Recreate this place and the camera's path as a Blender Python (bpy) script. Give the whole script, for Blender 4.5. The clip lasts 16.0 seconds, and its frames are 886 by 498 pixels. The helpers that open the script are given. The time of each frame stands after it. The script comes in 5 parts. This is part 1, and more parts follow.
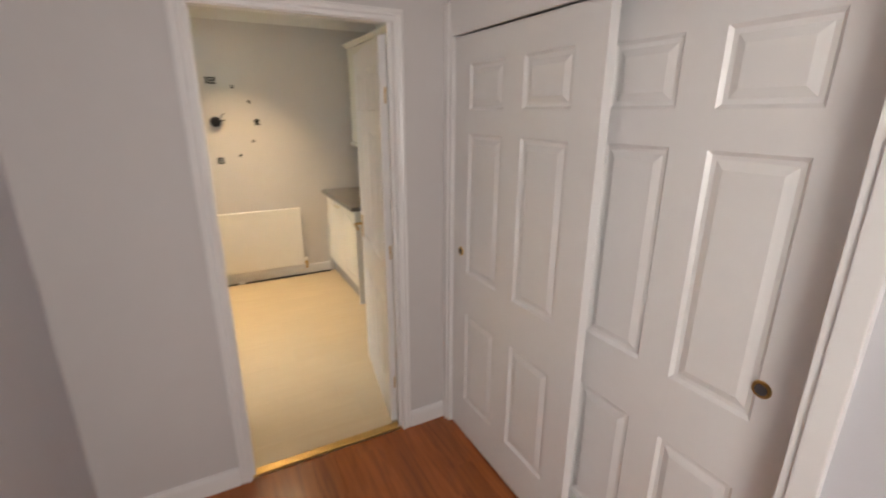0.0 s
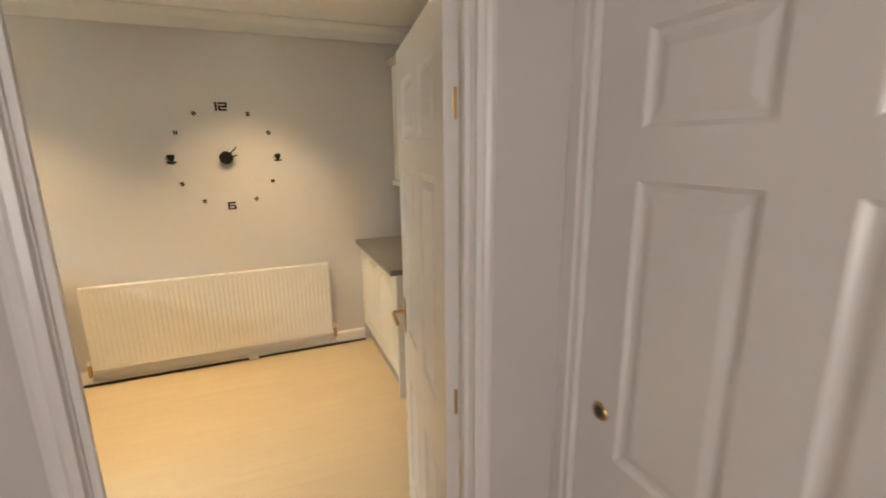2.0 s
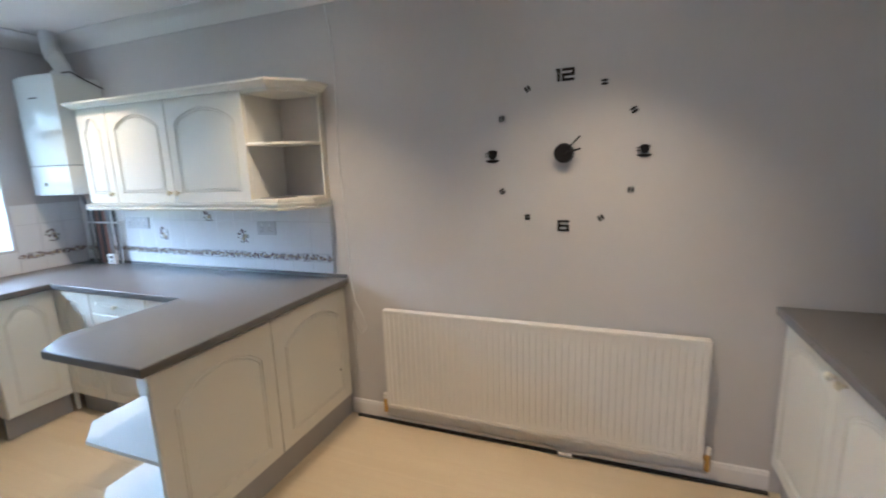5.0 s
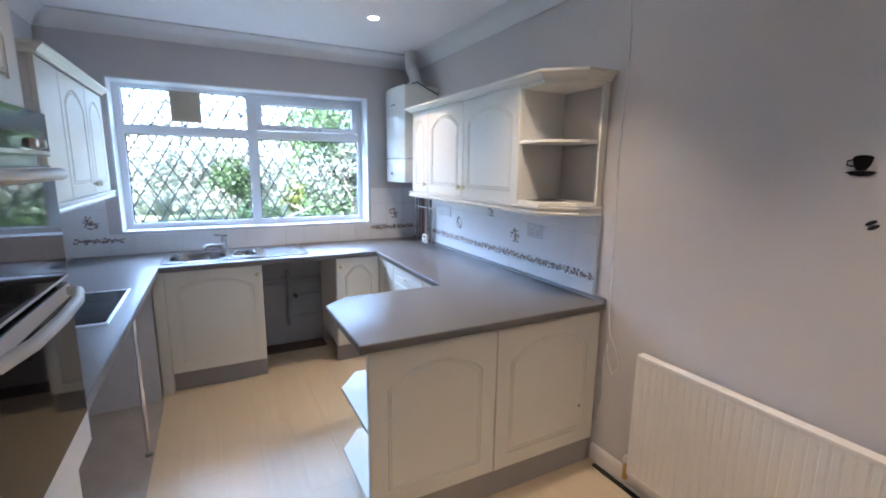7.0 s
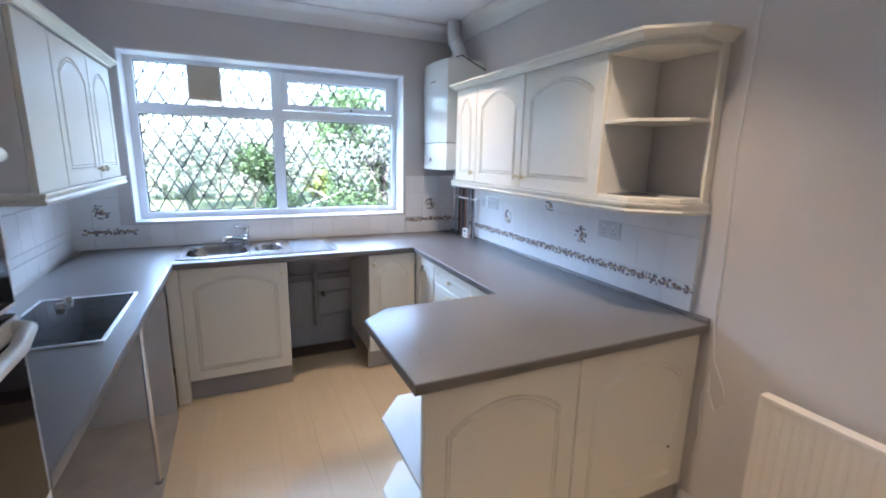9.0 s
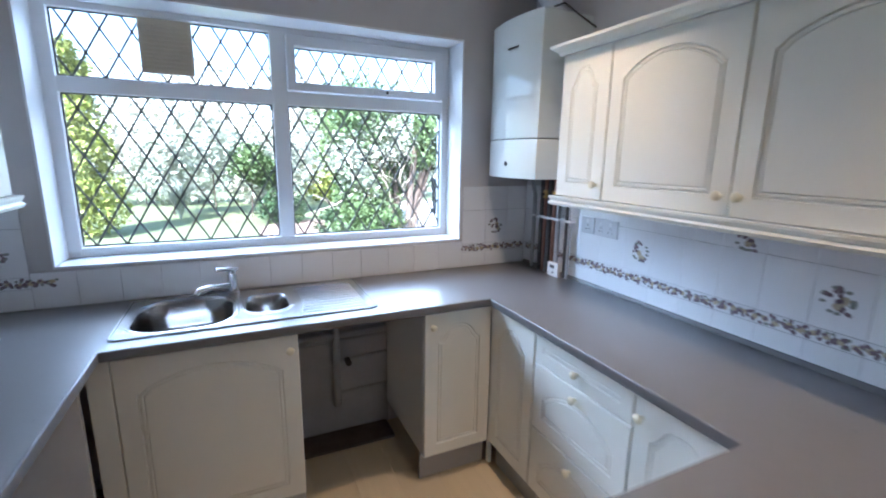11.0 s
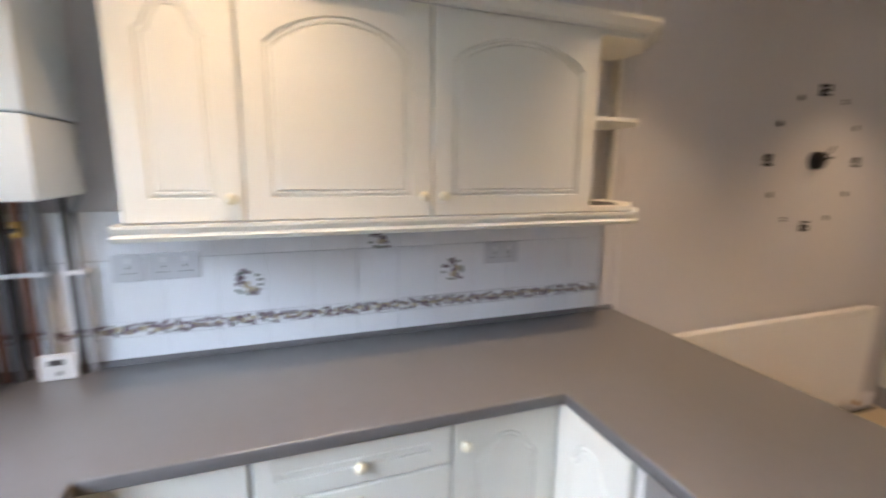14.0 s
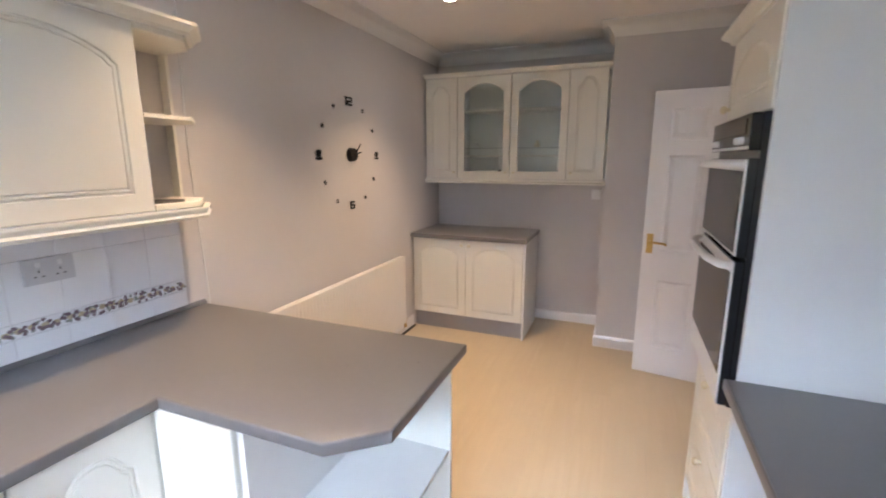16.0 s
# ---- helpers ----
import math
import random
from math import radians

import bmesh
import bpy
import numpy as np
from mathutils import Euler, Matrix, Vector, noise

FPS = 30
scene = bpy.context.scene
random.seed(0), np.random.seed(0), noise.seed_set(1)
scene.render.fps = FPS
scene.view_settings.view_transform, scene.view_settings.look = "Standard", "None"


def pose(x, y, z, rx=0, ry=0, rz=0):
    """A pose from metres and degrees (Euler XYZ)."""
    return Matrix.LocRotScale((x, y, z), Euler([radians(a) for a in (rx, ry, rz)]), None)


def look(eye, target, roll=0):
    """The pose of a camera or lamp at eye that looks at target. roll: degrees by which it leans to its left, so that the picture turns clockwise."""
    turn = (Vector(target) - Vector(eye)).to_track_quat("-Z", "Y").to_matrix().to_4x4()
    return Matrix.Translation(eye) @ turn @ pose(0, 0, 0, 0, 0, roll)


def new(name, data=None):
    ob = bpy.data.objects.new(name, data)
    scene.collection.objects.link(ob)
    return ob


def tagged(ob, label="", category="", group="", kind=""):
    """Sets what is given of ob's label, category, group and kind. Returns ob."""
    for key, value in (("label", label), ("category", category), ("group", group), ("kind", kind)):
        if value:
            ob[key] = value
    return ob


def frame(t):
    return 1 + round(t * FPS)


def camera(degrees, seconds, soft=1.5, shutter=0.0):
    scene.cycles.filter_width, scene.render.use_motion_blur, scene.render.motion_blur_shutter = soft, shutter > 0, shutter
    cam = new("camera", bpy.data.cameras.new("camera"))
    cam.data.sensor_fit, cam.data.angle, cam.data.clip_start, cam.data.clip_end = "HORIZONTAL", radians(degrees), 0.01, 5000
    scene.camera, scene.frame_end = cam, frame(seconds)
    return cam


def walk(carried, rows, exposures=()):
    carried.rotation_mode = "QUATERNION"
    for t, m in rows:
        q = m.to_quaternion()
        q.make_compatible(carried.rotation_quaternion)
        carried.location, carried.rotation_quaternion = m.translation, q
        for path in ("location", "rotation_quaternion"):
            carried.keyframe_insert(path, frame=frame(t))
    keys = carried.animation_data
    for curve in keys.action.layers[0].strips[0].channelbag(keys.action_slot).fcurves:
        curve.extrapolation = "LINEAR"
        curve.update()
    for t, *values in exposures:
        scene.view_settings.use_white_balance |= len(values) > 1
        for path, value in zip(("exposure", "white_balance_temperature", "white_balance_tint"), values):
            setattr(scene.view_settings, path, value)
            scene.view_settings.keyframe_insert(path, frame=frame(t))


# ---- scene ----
cam = camera(89.9, 16.0, soft=1.9, shutter=0.5)
PATH = [
    (0, (-0.087, -0.496, 1.68), (0.81, 1.192, 1.094), 0.2),
    (0.5, (0.019, -0.254, 1.684), (1.132, 1.313, 1.13), 0.2),
    (0.8, (0.091, -0.119, 1.66), (1.221, 1.445, 1.132), 0.5),
    (1, (0.145, -0.015, 1.663), (1.274, 1.552, 1.144), 0.8),
    (1.5, (0.234, 0.248, 1.666), (1.128, 1.972, 1.189), 0.3),
    (2, (0.255, 0.554, 1.663), (0.994, 2.357, 1.21), -0.6),
    (2.2, (0.259, 0.683, 1.662), (0.955, 2.503, 1.211), -0.9),
    (2.5, (0.306, 0.836, 1.652), (0.821, 2.718, 1.212), -1.0),
    (2.8, (0.355, 0.968, 1.654), (0.571, 2.91, 1.228), -0.6),
    (3, (0.341, 1.085, 1.665), (0.463, 3.032, 1.223), -0.7),
    (3.2, (0.323, 1.171, 1.671), (0.382, 3.119, 1.223), -0.4),
    (5.3, (0.282, 2.051, 1.551), (-0.613, 3.804, 1.197), -2.1),
    (5.5, (0.271, 2.086, 1.591), (-0.752, 3.764, 1.222), -2.2),
    (6, (0.239, 2.248, 1.572), (-1.141, 3.654, 1.227), -2.0),
    (6.5, (0.286, 2.415, 1.572), (-1.41, 3.42, 1.23), -0.0),
    (7, (0.332, 2.468, 1.567), (-1.415, 3.375, 1.211), 0.7),
    (7.5, (0.339, 2.468, 1.557), (-1.428, 3.326, 1.181), 1.0),
    (8, (0.287, 2.487, 1.557), (-1.492, 3.308, 1.155), 1.4),
    (8.2, (0.223, 2.482, 1.556), (-1.556, 3.3, 1.149), 1.5),
    (10.3, (-0.864, 2.594, 1.571), (-2.636, 3.42, 1.147), 0.3),
    (10.5, (-0.996, 2.612, 1.584), (-2.779, 3.413, 1.159), 0.9),
    (11, (-1.341, 2.57, 1.556), (-3.115, 3.398, 1.146), 0.9),
    (11.5, (-1.683, 2.566, 1.575), (-3.417, 3.477, 1.171), 1.1),
    (12, (-2.026, 2.497, 1.584), (-3.537, 3.742, 1.176), 2.5),
    (12.5, (-2.287, 2.5, 1.58), (-3.695, 3.858, 1.164), 1.8),
    (13, (-2.536, 2.58, 1.551), (-3.519, 4.28, 1.174), 2.2),
    (13.5, (-2.657, 2.662, 1.576), (-2.745, 4.62, 1.178), 1.4),
    (14, (-2.62, 2.62, 1.539), (-1.951, 4.469, 1.174), 0.7),
    (14.5, (-2.562, 2.534, 1.545), (-1.315, 4.05, 1.162), 2.3),
    (15, (-2.602, 2.503, 1.549), (-1.037, 3.686, 1.158), 1.4),
    (15.5, (-2.636, 2.457, 1.562), (-0.9, 3.367, 1.163), 1.0),
    (16, (-2.642, 2.433, 1.56), (-0.824, 3.168, 1.165), -0.1),
]
EXPOSURES = [
    (0.0, 4.12, 6400, 2), (1.5, 4.12, 6900, 1), (2.4, 4.0, 6500, 1), (3.0, 4.0, 5800, -6), (4.5, 3.6, 5300, 0), (5.5, 3.38, 4900, 9), (8.2, 3.35, 5050, 12),
    (10.5, 3.2, 5150, 12), (11.5, 2.58, 5200, 10), (12.5, 2.02, 5250, 7), (13.0, 2.05, 5200, 5), (13.5, 2.6, 5700, 9), (14.0, 3.12, 6150, 14), (14.5, 3.5, 6100, 16), (16.0, 3.8, 5900, 15),
]
walk(cam, [(t, look(eye, target, roll)) for t, eye, target, roll in PATH], EXPOSURES)

# ---- world, sun, lamps ----
SUN_EL, SUN_AZ = radians(46), radians(128)
world = bpy.data.worlds.new("world")
scene.world = world
world.use_nodes = True
wn = world.node_tree.nodes
sky = wn.new("ShaderNodeTexSky")
sky.sky_type, sky.sun_disc, sky.sun_elevation, sky.sun_rotation = "NISHITA", False, SUN_EL, SUN_AZ
world.node_tree.links.new(sky.outputs[0], wn["Background"].inputs[0])
wn["Background"].inputs[1].default_value = 0.12
sun = new("sun", bpy.data.lights.new("sun", "SUN"))
sun.data.energy, sun.data.angle, sun.data.color = 3.2, radians(0.5), (1.0, 0.95, 0.87)
sun.matrix_world = look((0, 0, 0), (-math.cos(SUN_EL) * math.sin(SUN_AZ), -math.cos(SUN_EL) * math.cos(SUN_AZ), -math.sin(SUN_EL)))


def area(name, eye, target, sx, sy, watts, colour):
    ob = new(name, bpy.data.lights.new(name, "AREA"))
    ob.data.shape, ob.data.size, ob.data.size_y, ob.data.energy, ob.data.color = "RECTANGLE", sx, sy, watts, colour
    ob.matrix_world = look(eye, target)
    return ob


# added lamp above the garden, boosting the sky light through the kitchen window
area("sky_fill", (-9.2, 0.4, 5.35), (-3.6, 0.9, 1.9), 16.0, 2.7, 440, (0.74, 0.87, 1.0))
# unseen fill lamp added behind the camera to brighten the hall
area("hall_fill", (-0.45, -1.5, 1.5), (1.0, 0.2, 1.15), 1.0, 1.4, 2.3, (1.0, 0.90, 0.86))


def spot(x, y, watts):
    ob = new("downlight_bulb", bpy.data.lights.new("downlight_bulb", "SPOT"))
    ob.data.energy, ob.data.spot_size, ob.data.spot_blend, ob.data.shadow_soft_size, ob.data.color = watts, radians(97), 1.0, 0.04, (1.0, 0.68, 0.38)
    ob.matrix_world = look((x, y, CEIL - 0.03), (x, y, 0))


CEIL = 2.56
LIGHTS = [(-2.735, 3.515), (-1.26, 3.525), (0.216, 3.54)]
for lx, ly in LIGHTS:
    spot(lx, ly, 9.2)


# ---- materials ----
def mat(name, colour, rough=0.5, metal=0.0, var=0.06, scale=6.0, bump=0.0, bump_scale=60.0, coat=0.0, rand=0.0, spec=0.5):
    m = bpy.data.materials.new(name)
    m.use_nodes = True
    nt = m.node_tree
    b = nt.nodes["Principled BSDF"]
    b.inputs["Roughness"].default_value, b.inputs["Metallic"].default_value = rough, metal
    b.inputs["Coat Weight"].default_value = coat
    b.inputs["Specular IOR Level"].default_value = spec
    tc = nt.nodes.new("ShaderNodeTexCoord")
    n1 = nt.nodes.new("ShaderNodeTexNoise")
    n1.inputs["Scale"].default_value, n1.inputs["Detail"].default_value = scale, 6
    n2 = nt.nodes.new("ShaderNodeTexNoise")
    n2.inputs["Scale"].default_value, n2.inputs["Detail"].default_value = scale * 9, 4
    nt.links.new(tc.outputs["Object"], n1.inputs["Vector"])
    nt.links.new(tc.outputs["Object"], n2.inputs["Vector"])
    add = nt.nodes.new("ShaderNodeMath")
    add.operation = "MULTIPLY_ADD"
    nt.links.new(n2.outputs[0], add.inputs[0])
    add.inputs[1].default_value = 0.4
    nt.links.new(n1.outputs[0], add.inputs[2])
    ramp = nt.nodes.new("ShaderNodeMapRange")
    ramp.inputs[1].default_value, ramp.inputs[2].default_value = 0.4, 1.0
    ramp.inputs[3].default_value, ramp.inputs[4].default_value = 1 - var, 1 + var
    nt.links.new(add.outputs[0], ramp.inputs[0])
    mul = nt.nodes.new("ShaderNodeVectorMath")
    mul.operation = "SCALE"
    mul.inputs[0].default_value = colour
    src = ramp.outputs[0]
    if rand:
        info = nt.nodes.new("ShaderNodeObjectInfo")
        r = nt.nodes.new("ShaderNodeMapRange")
        r.inputs[3].default_value, r.inputs[4].default_value = 1 - rand, 1 + rand
        nt.links.new(info.outputs["Random"], r.inputs[0])
        mm = nt.nodes.new("ShaderNodeMath")
        mm.operation = "MULTIPLY"
        nt.links.new(src, mm.inputs[0])
        nt.links.new(r.outputs[0], mm.inputs[1])
        src = mm.outputs[0]
    nt.links.new(src, mul.inputs["Scale"])
    nt.links.new(mul.outputs[0], b.inputs["Base Color"])
    rr = nt.nodes.new("ShaderNodeMapRange")
    rr.inputs[3].default_value, rr.inputs[4].default_value = max(0.02, rough - 0.015), min(1, rough + 0.02)
    nt.links.new(n1.outputs[0], rr.inputs[0])
    nt.links.new(rr.outputs[0], b.inputs["Roughness"])
    if bump:
        n3 = nt.nodes.new("ShaderNodeTexNoise")
        n3.inputs["Scale"].default_value, n3.inputs["Detail"].default_value = bump_scale, 5
        nt.links.new(tc.outputs["Object"], n3.inputs["Vector"])
        bp = nt.nodes.new("ShaderNodeBump")
        bp.inputs["Strength"].default_value, bp.inputs["Distance"].default_value = bump, 0.004
        nt.links.new(n3.outputs[0], bp.inputs["Height"])
        nt.links.new(bp.outputs[0], b.inputs["Normal"])
    return m


def wood_mat(name, light, dark, along, rough, rand=0.08, knots=0.0):
    """Boards with grain along an axis (0: x, 1: y)."""
    m = mat(name, light, rough, var=0.05, scale=3, rand=rand)
    nt = m.node_tree
    b = nt.nodes["Principled BSDF"]
    tc = nt.nodes.new("ShaderNodeTexCoord")
    info = nt.nodes.new("ShaderNodeObjectInfo")
    mp = nt.nodes.new("ShaderNodeMapping")
    mp.inputs["Scale"].default_value = (1.2, 22, 22) if along == 0 else (22, 1.2, 22)
    nt.links.new(tc.outputs["Object"], mp.inputs["Vector"])
    off = nt.nodes.new("ShaderNodeVectorMath")
    off.operation = "ADD"
    sc = nt.nodes.new("ShaderNodeMath")
    sc.operation = "MULTIPLY"
    sc.inputs[1].default_value = 37.0
    nt.links.new(info.outputs["Random"], sc.inputs[0])
    nt.links.new(mp.outputs[0], off.inputs[0])
    nt.links.new(sc.outputs[0], off.inputs[1])
    g = nt.nodes.new("ShaderNodeTexNoise")
    g.inputs["Scale"].default_value, g.inputs["Detail"].default_value, g.inputs["Distortion"].default_value = 1.0, 7, 0.6 + knots
    nt.links.new(off.outputs[0], g.inputs["Vector"])
    mr = nt.nodes.new("ShaderNodeMapRange")
    mr.inputs[1].default_value, mr.inputs[2].default_value = 0.4, 0.72
    nt.links.new(g.outputs[0], mr.inputs[0])
    old = b.inputs["Base Color"].links[0].from_socket
    mx = nt.nodes.new("ShaderNodeMix")
    mx.data_type = "RGBA"
    nt.links.new(mr.outputs[0], mx.inputs["Factor"])
    nt.links.new(old, mx.inputs["A"])
    mx.inputs["B"].default_value = (*dark, 1)
    nt.links.new(mx.outputs["Result"], b.inputs["Base Color"])
    return m


def glass_mat(name, tint=(1, 1, 1), rough=0.0):
    m = bpy.data.materials.new(name)
    m.use_nodes = True
    b = m.node_tree.nodes["Principled BSDF"]
    b.inputs["Base Color"].default_value = (*tint, 1)
    b.inputs["Roughness"].default_value, b.inputs["Transmission Weight"].default_value, b.inputs["IOR"].default_value = rough, 1.0, 1.45
    return m


def glow_mat(name, colour, strength):
    m = bpy.data.materials.new(name)
    m.use_nodes = True
    b = m.node_tree.nodes["Principled BSDF"]
    b.inputs["Emission Color"].default_value, b.inputs["Emission Strength"].default_value = (*colour, 1), strength
    return m


M_WALL = mat("wall_paint", (0.58, 0.555, 0.55), 0.75, var=0.03, scale=1.5, bump=0.12, bump_scale=140)
M_HALL = mat("hall_paint", (0.56, 0.55, 0.58), 0.75, var=0.03, scale=1.5, bump=0.12, bump_scale=140)
M_CEIL = mat("ceiling_paint", (0.86, 0.835, 0.815), 0.85, var=0.03, scale=1.2, bump=0.1, bump_scale=90)
M_COVE = mat("coving_paint", (0.74, 0.73, 0.71), 0.7, var=0.03, scale=2)
M_GLOSS = mat("gloss_white_paint", (0.76, 0.74, 0.735), 0.28, var=0.03, scale=3, bump=0.05, bump_scale=40)
M_CAB = mat("cream_cabinet_foil", (0.742, 0.718, 0.645), 0.38, var=0.02, scale=3)
M_CABIN = mat("cabinet_carcass_white", (0.72, 0.71, 0.69), 0.45, var=0.02, scale=3)
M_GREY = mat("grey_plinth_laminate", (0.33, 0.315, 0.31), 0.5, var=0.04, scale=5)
M_TOP = mat("slate_grey_worktop_laminate", (0.15, 0.142, 0.142), 0.28, var=0.03, scale=30, bump=0.03, bump_scale=220)
M_UPVC = mat("white_upvc", (0.80, 0.81, 0.83), 0.3, var=0.02, scale=3)
M_TILE = mat("white_glazed_tile", (0.84, 0.84, 0.85), 0.16, var=0.02, scale=2, rand=0.02, coat=0.3)
M_GROUT = mat("grout", (0.76, 0.75, 0.75), 0.9, var=0.06, scale=20)
M_STEEL = mat("brushed_stainless_steel", (0.40, 0.39, 0.385), 0.2, 1.0, var=0.06, scale=10, bump=0.03, bump_scale=150)
M_ALU = mat("satin_aluminium", (0.86, 0.86, 0.88), 0.38, 1.0, var=0.02, scale=6)
M_CHROME = mat("chrome", (0.78, 0.78, 0.80), 0.08, 1.0, var=0.01, scale=3)
M_BRASS = mat("aged_brass", (0.55, 0.36, 0.13), 0.28, 1.0, var=0.15, scale=20)
M_IVORY = mat("ivory_knob", (0.72, 0.66, 0.50), 0.3, var=0.04, scale=10)
M_SILVER = mat("silver_control_panel", (0.55, 0.55, 0.57), 0.14, 1.0, var=0.03, scale=5)
M_PANELGREY = mat("pale_grey_panel", (0.62, 0.61, 0.62), 0.5, var=0.05, scale=4)
M_GREYFLOOR = mat("grey_floor_sheet", (0.36, 0.33, 0.31), 0.4, var=0.15, scale=7)
M_BLACK = mat("black_acrylic", (0.015, 0.014, 0.016), 0.12, var=0.05, scale=10)
M_INK = mat("matt_black_acrylic", (0.012, 0.011, 0.012), 0.45, var=0.05, scale=10, spec=0.2)
M_DARKGLASS = mat("dark_oven_glass", (0.008, 0.007, 0.008), 0.04, var=0.02, scale=4, spec=0.3)
M_HOB = mat("black_ceramic_glass", (0.008, 0.008, 0.010), 0.07, var=0.02, scale=4, spec=0.14)
M_LEAD = mat("lead_strip", (0.15, 0.15, 0.145), 0.55, 0.3, var=0.1, scale=20)
M_BOILER = mat("white_enamel", (0.76, 0.78, 0.76), 0.06, var=0.015, scale=2, coat=0.5)
M_RAD = mat("radiator_enamel", (0.76, 0.73, 0.69), 0.32, var=0.03, scale=3)
M_COPPER = mat("copper_pipe", (0.30, 0.16, 0.12), 0.42, 1.0, var=0.25, scale=15)
M_LAG = mat("dark_pipe_lagging", (0.06, 0.055, 0.055), 0.7, var=0.2, scale=20)
M_PIPEGREY = mat("grey_painted_pipe", (0.32, 0.32, 0.33), 0.45, var=0.1, scale=15)
M_PLASTIC = mat("white_plastic", (0.74, 0.74, 0.74), 0.35, var=0.02, scale=6)
# white plates, greyed in colour for the shade on them
M_SOCKET = mat("shaded_white_socket_plastic", (0.60, 0.60, 0.61), 0.35, var=0.02, scale=6)
M_VENT = mat("yellowed_vent_plastic", (0.58, 0.50, 0.38), 0.4, var=0.05, scale=8)
M_DARKSTRIP = mat("dark_floor_strip", (0.10, 0.075, 0.06), 0.9, var=0.35, scale=9, bump=0.4, bump_scale=50)
M_PLASTER = mat("bare_grey_plaster", (0.40, 0.39, 0.40), 0.85, var=0.12, scale=6, bump=0.2, bump_scale=60)
M_DARK = mat("dark_gap", (0.03, 0.025, 0.022), 0.8, var=0.2, scale=15)
M_PURPLE = mat("plum_glaze", (0.23, 0.17, 0.19), 0.25, var=0.4, scale=60)
M_FRUIT = mat("ochre_glaze", (0.52, 0.44, 0.31), 0.25, var=0.3, scale=60)
M_LEAFGL = mat("sage_glaze", (0.30, 0.31, 0.28), 0.25, var=0.3, scale=60)
M_PANE = glass_mat("window_glass")
M_CABGLASS = glass_mat("cabinet_glass", (0.94, 0.97, 0.96))
M_PINK = mat("pale_cabinet_interior", (0.80, 0.82, 0.79), 0.6, var=0.03, scale=3)
M_FLOOR = wood_mat("pale_maple_laminate", (0.60, 0.495, 0.345), (0.58, 0.47, 0.318), 0, 0.42, rand=0.025)
M_HALLFLOOR = wood_mat("red_brown_laminate", (0.36, 0.105, 0.024), (0.19, 0.05, 0.014), 1, 0.25, rand=0.15, knots=1.4)
M_BULB = glow_mat("lamp_glow", (1.0, 0.86, 0.66), 12.0)


# ---- mesh helpers ----
def box(x0, x1, y0, y1, z0, z1, bevel=0.0, bm=None):
    bm = bm or bmesh.new()
    made = bmesh.ops.create_cube(bm, size=1.0, matrix=Matrix.LocRotScale(((x0 + x1) / 2, (y0 + y1) / 2, (z0 + z1) / 2), None, (abs(x1 - x0), abs(y1 - y0), abs(z1 - z0))))
    if bevel:
        es = list({e for v in made["verts"] for e in v.link_edges})
        bmesh.ops.bevel(bm, geom=es, offset=bevel, segments=2, affect="EDGES", profile=0.7)
    return bm


def cyl(p, q, r, r2=None, n=16, bm=None):
    bm = bm or bmesh.new()
    p, q = Vector(p), Vector(q)
    m = Matrix.Translation((p + q) / 2) @ (q - p).to_track_quat("Z", "Y").to_matrix().to_4x4()
    bmesh.ops.create_cone(bm, cap_ends=True, segments=n, radius1=r, radius2=r if r2 is None else r2, depth=(q - p).length, matrix=m)
    return bm


def tube(points, r, n=10, bm=None):
    """A round tube along points."""
    bm = bm or bmesh.new()
    pts = [Vector(p) for p in points]
    rings = []
    up = Vector((0, 0, 1))
    for i, p in enumerate(pts):
        d = (pts[min(i + 1, len(pts) - 1)] - pts[max(i - 1, 0)]).normalized()
        side = d.cross(up)
        if side.length < 0.05:
            side = d.cross(Vector((1, 0, 0)))
        side.normalize()
        u = side.cross(d)
        rings.append([bm.verts.new(p + (side * math.cos(a) + u * math.sin(a)) * r) for a in [2 * math.pi * k / n for k in range(n)]])
    for a, b in zip(rings, rings[1:]):
        for k in range(n):
            bm.faces.new((a[k], a[(k + 1) % n], b[(k + 1) % n], b[k]))
    bm.faces.new(rings[0][::-1])
    bm.faces.new(rings[-1])
    return bm


def prism(poly, z0, z1, bevel=0.0, bm=None):
    """A plan outline drawn up from z0 to z1."""
    bm = bm or bmesh.new()
    lo = [bm.verts.new((x, y, z0)) for x, y in poly]
    hi = [bm.verts.new((x, y, z1)) for x, y in poly]
    fs = [bm.faces.new(lo[::-1]), bm.faces.new(hi)]
    n = len(poly)
    for k in range(n):
        fs.append(bm.faces.new((lo[k], lo[(k + 1) % n], hi[(k + 1) % n], hi[k])))
    bmesh.ops.recalc_face_normals(bm, faces=fs)
    if bevel:
        bmesh.ops.bevel(bm, geom=[e for f in fs[:2] for e in f.edges], offset=bevel, segments=3, affect="EDGES", profile=0.5)
    return bm


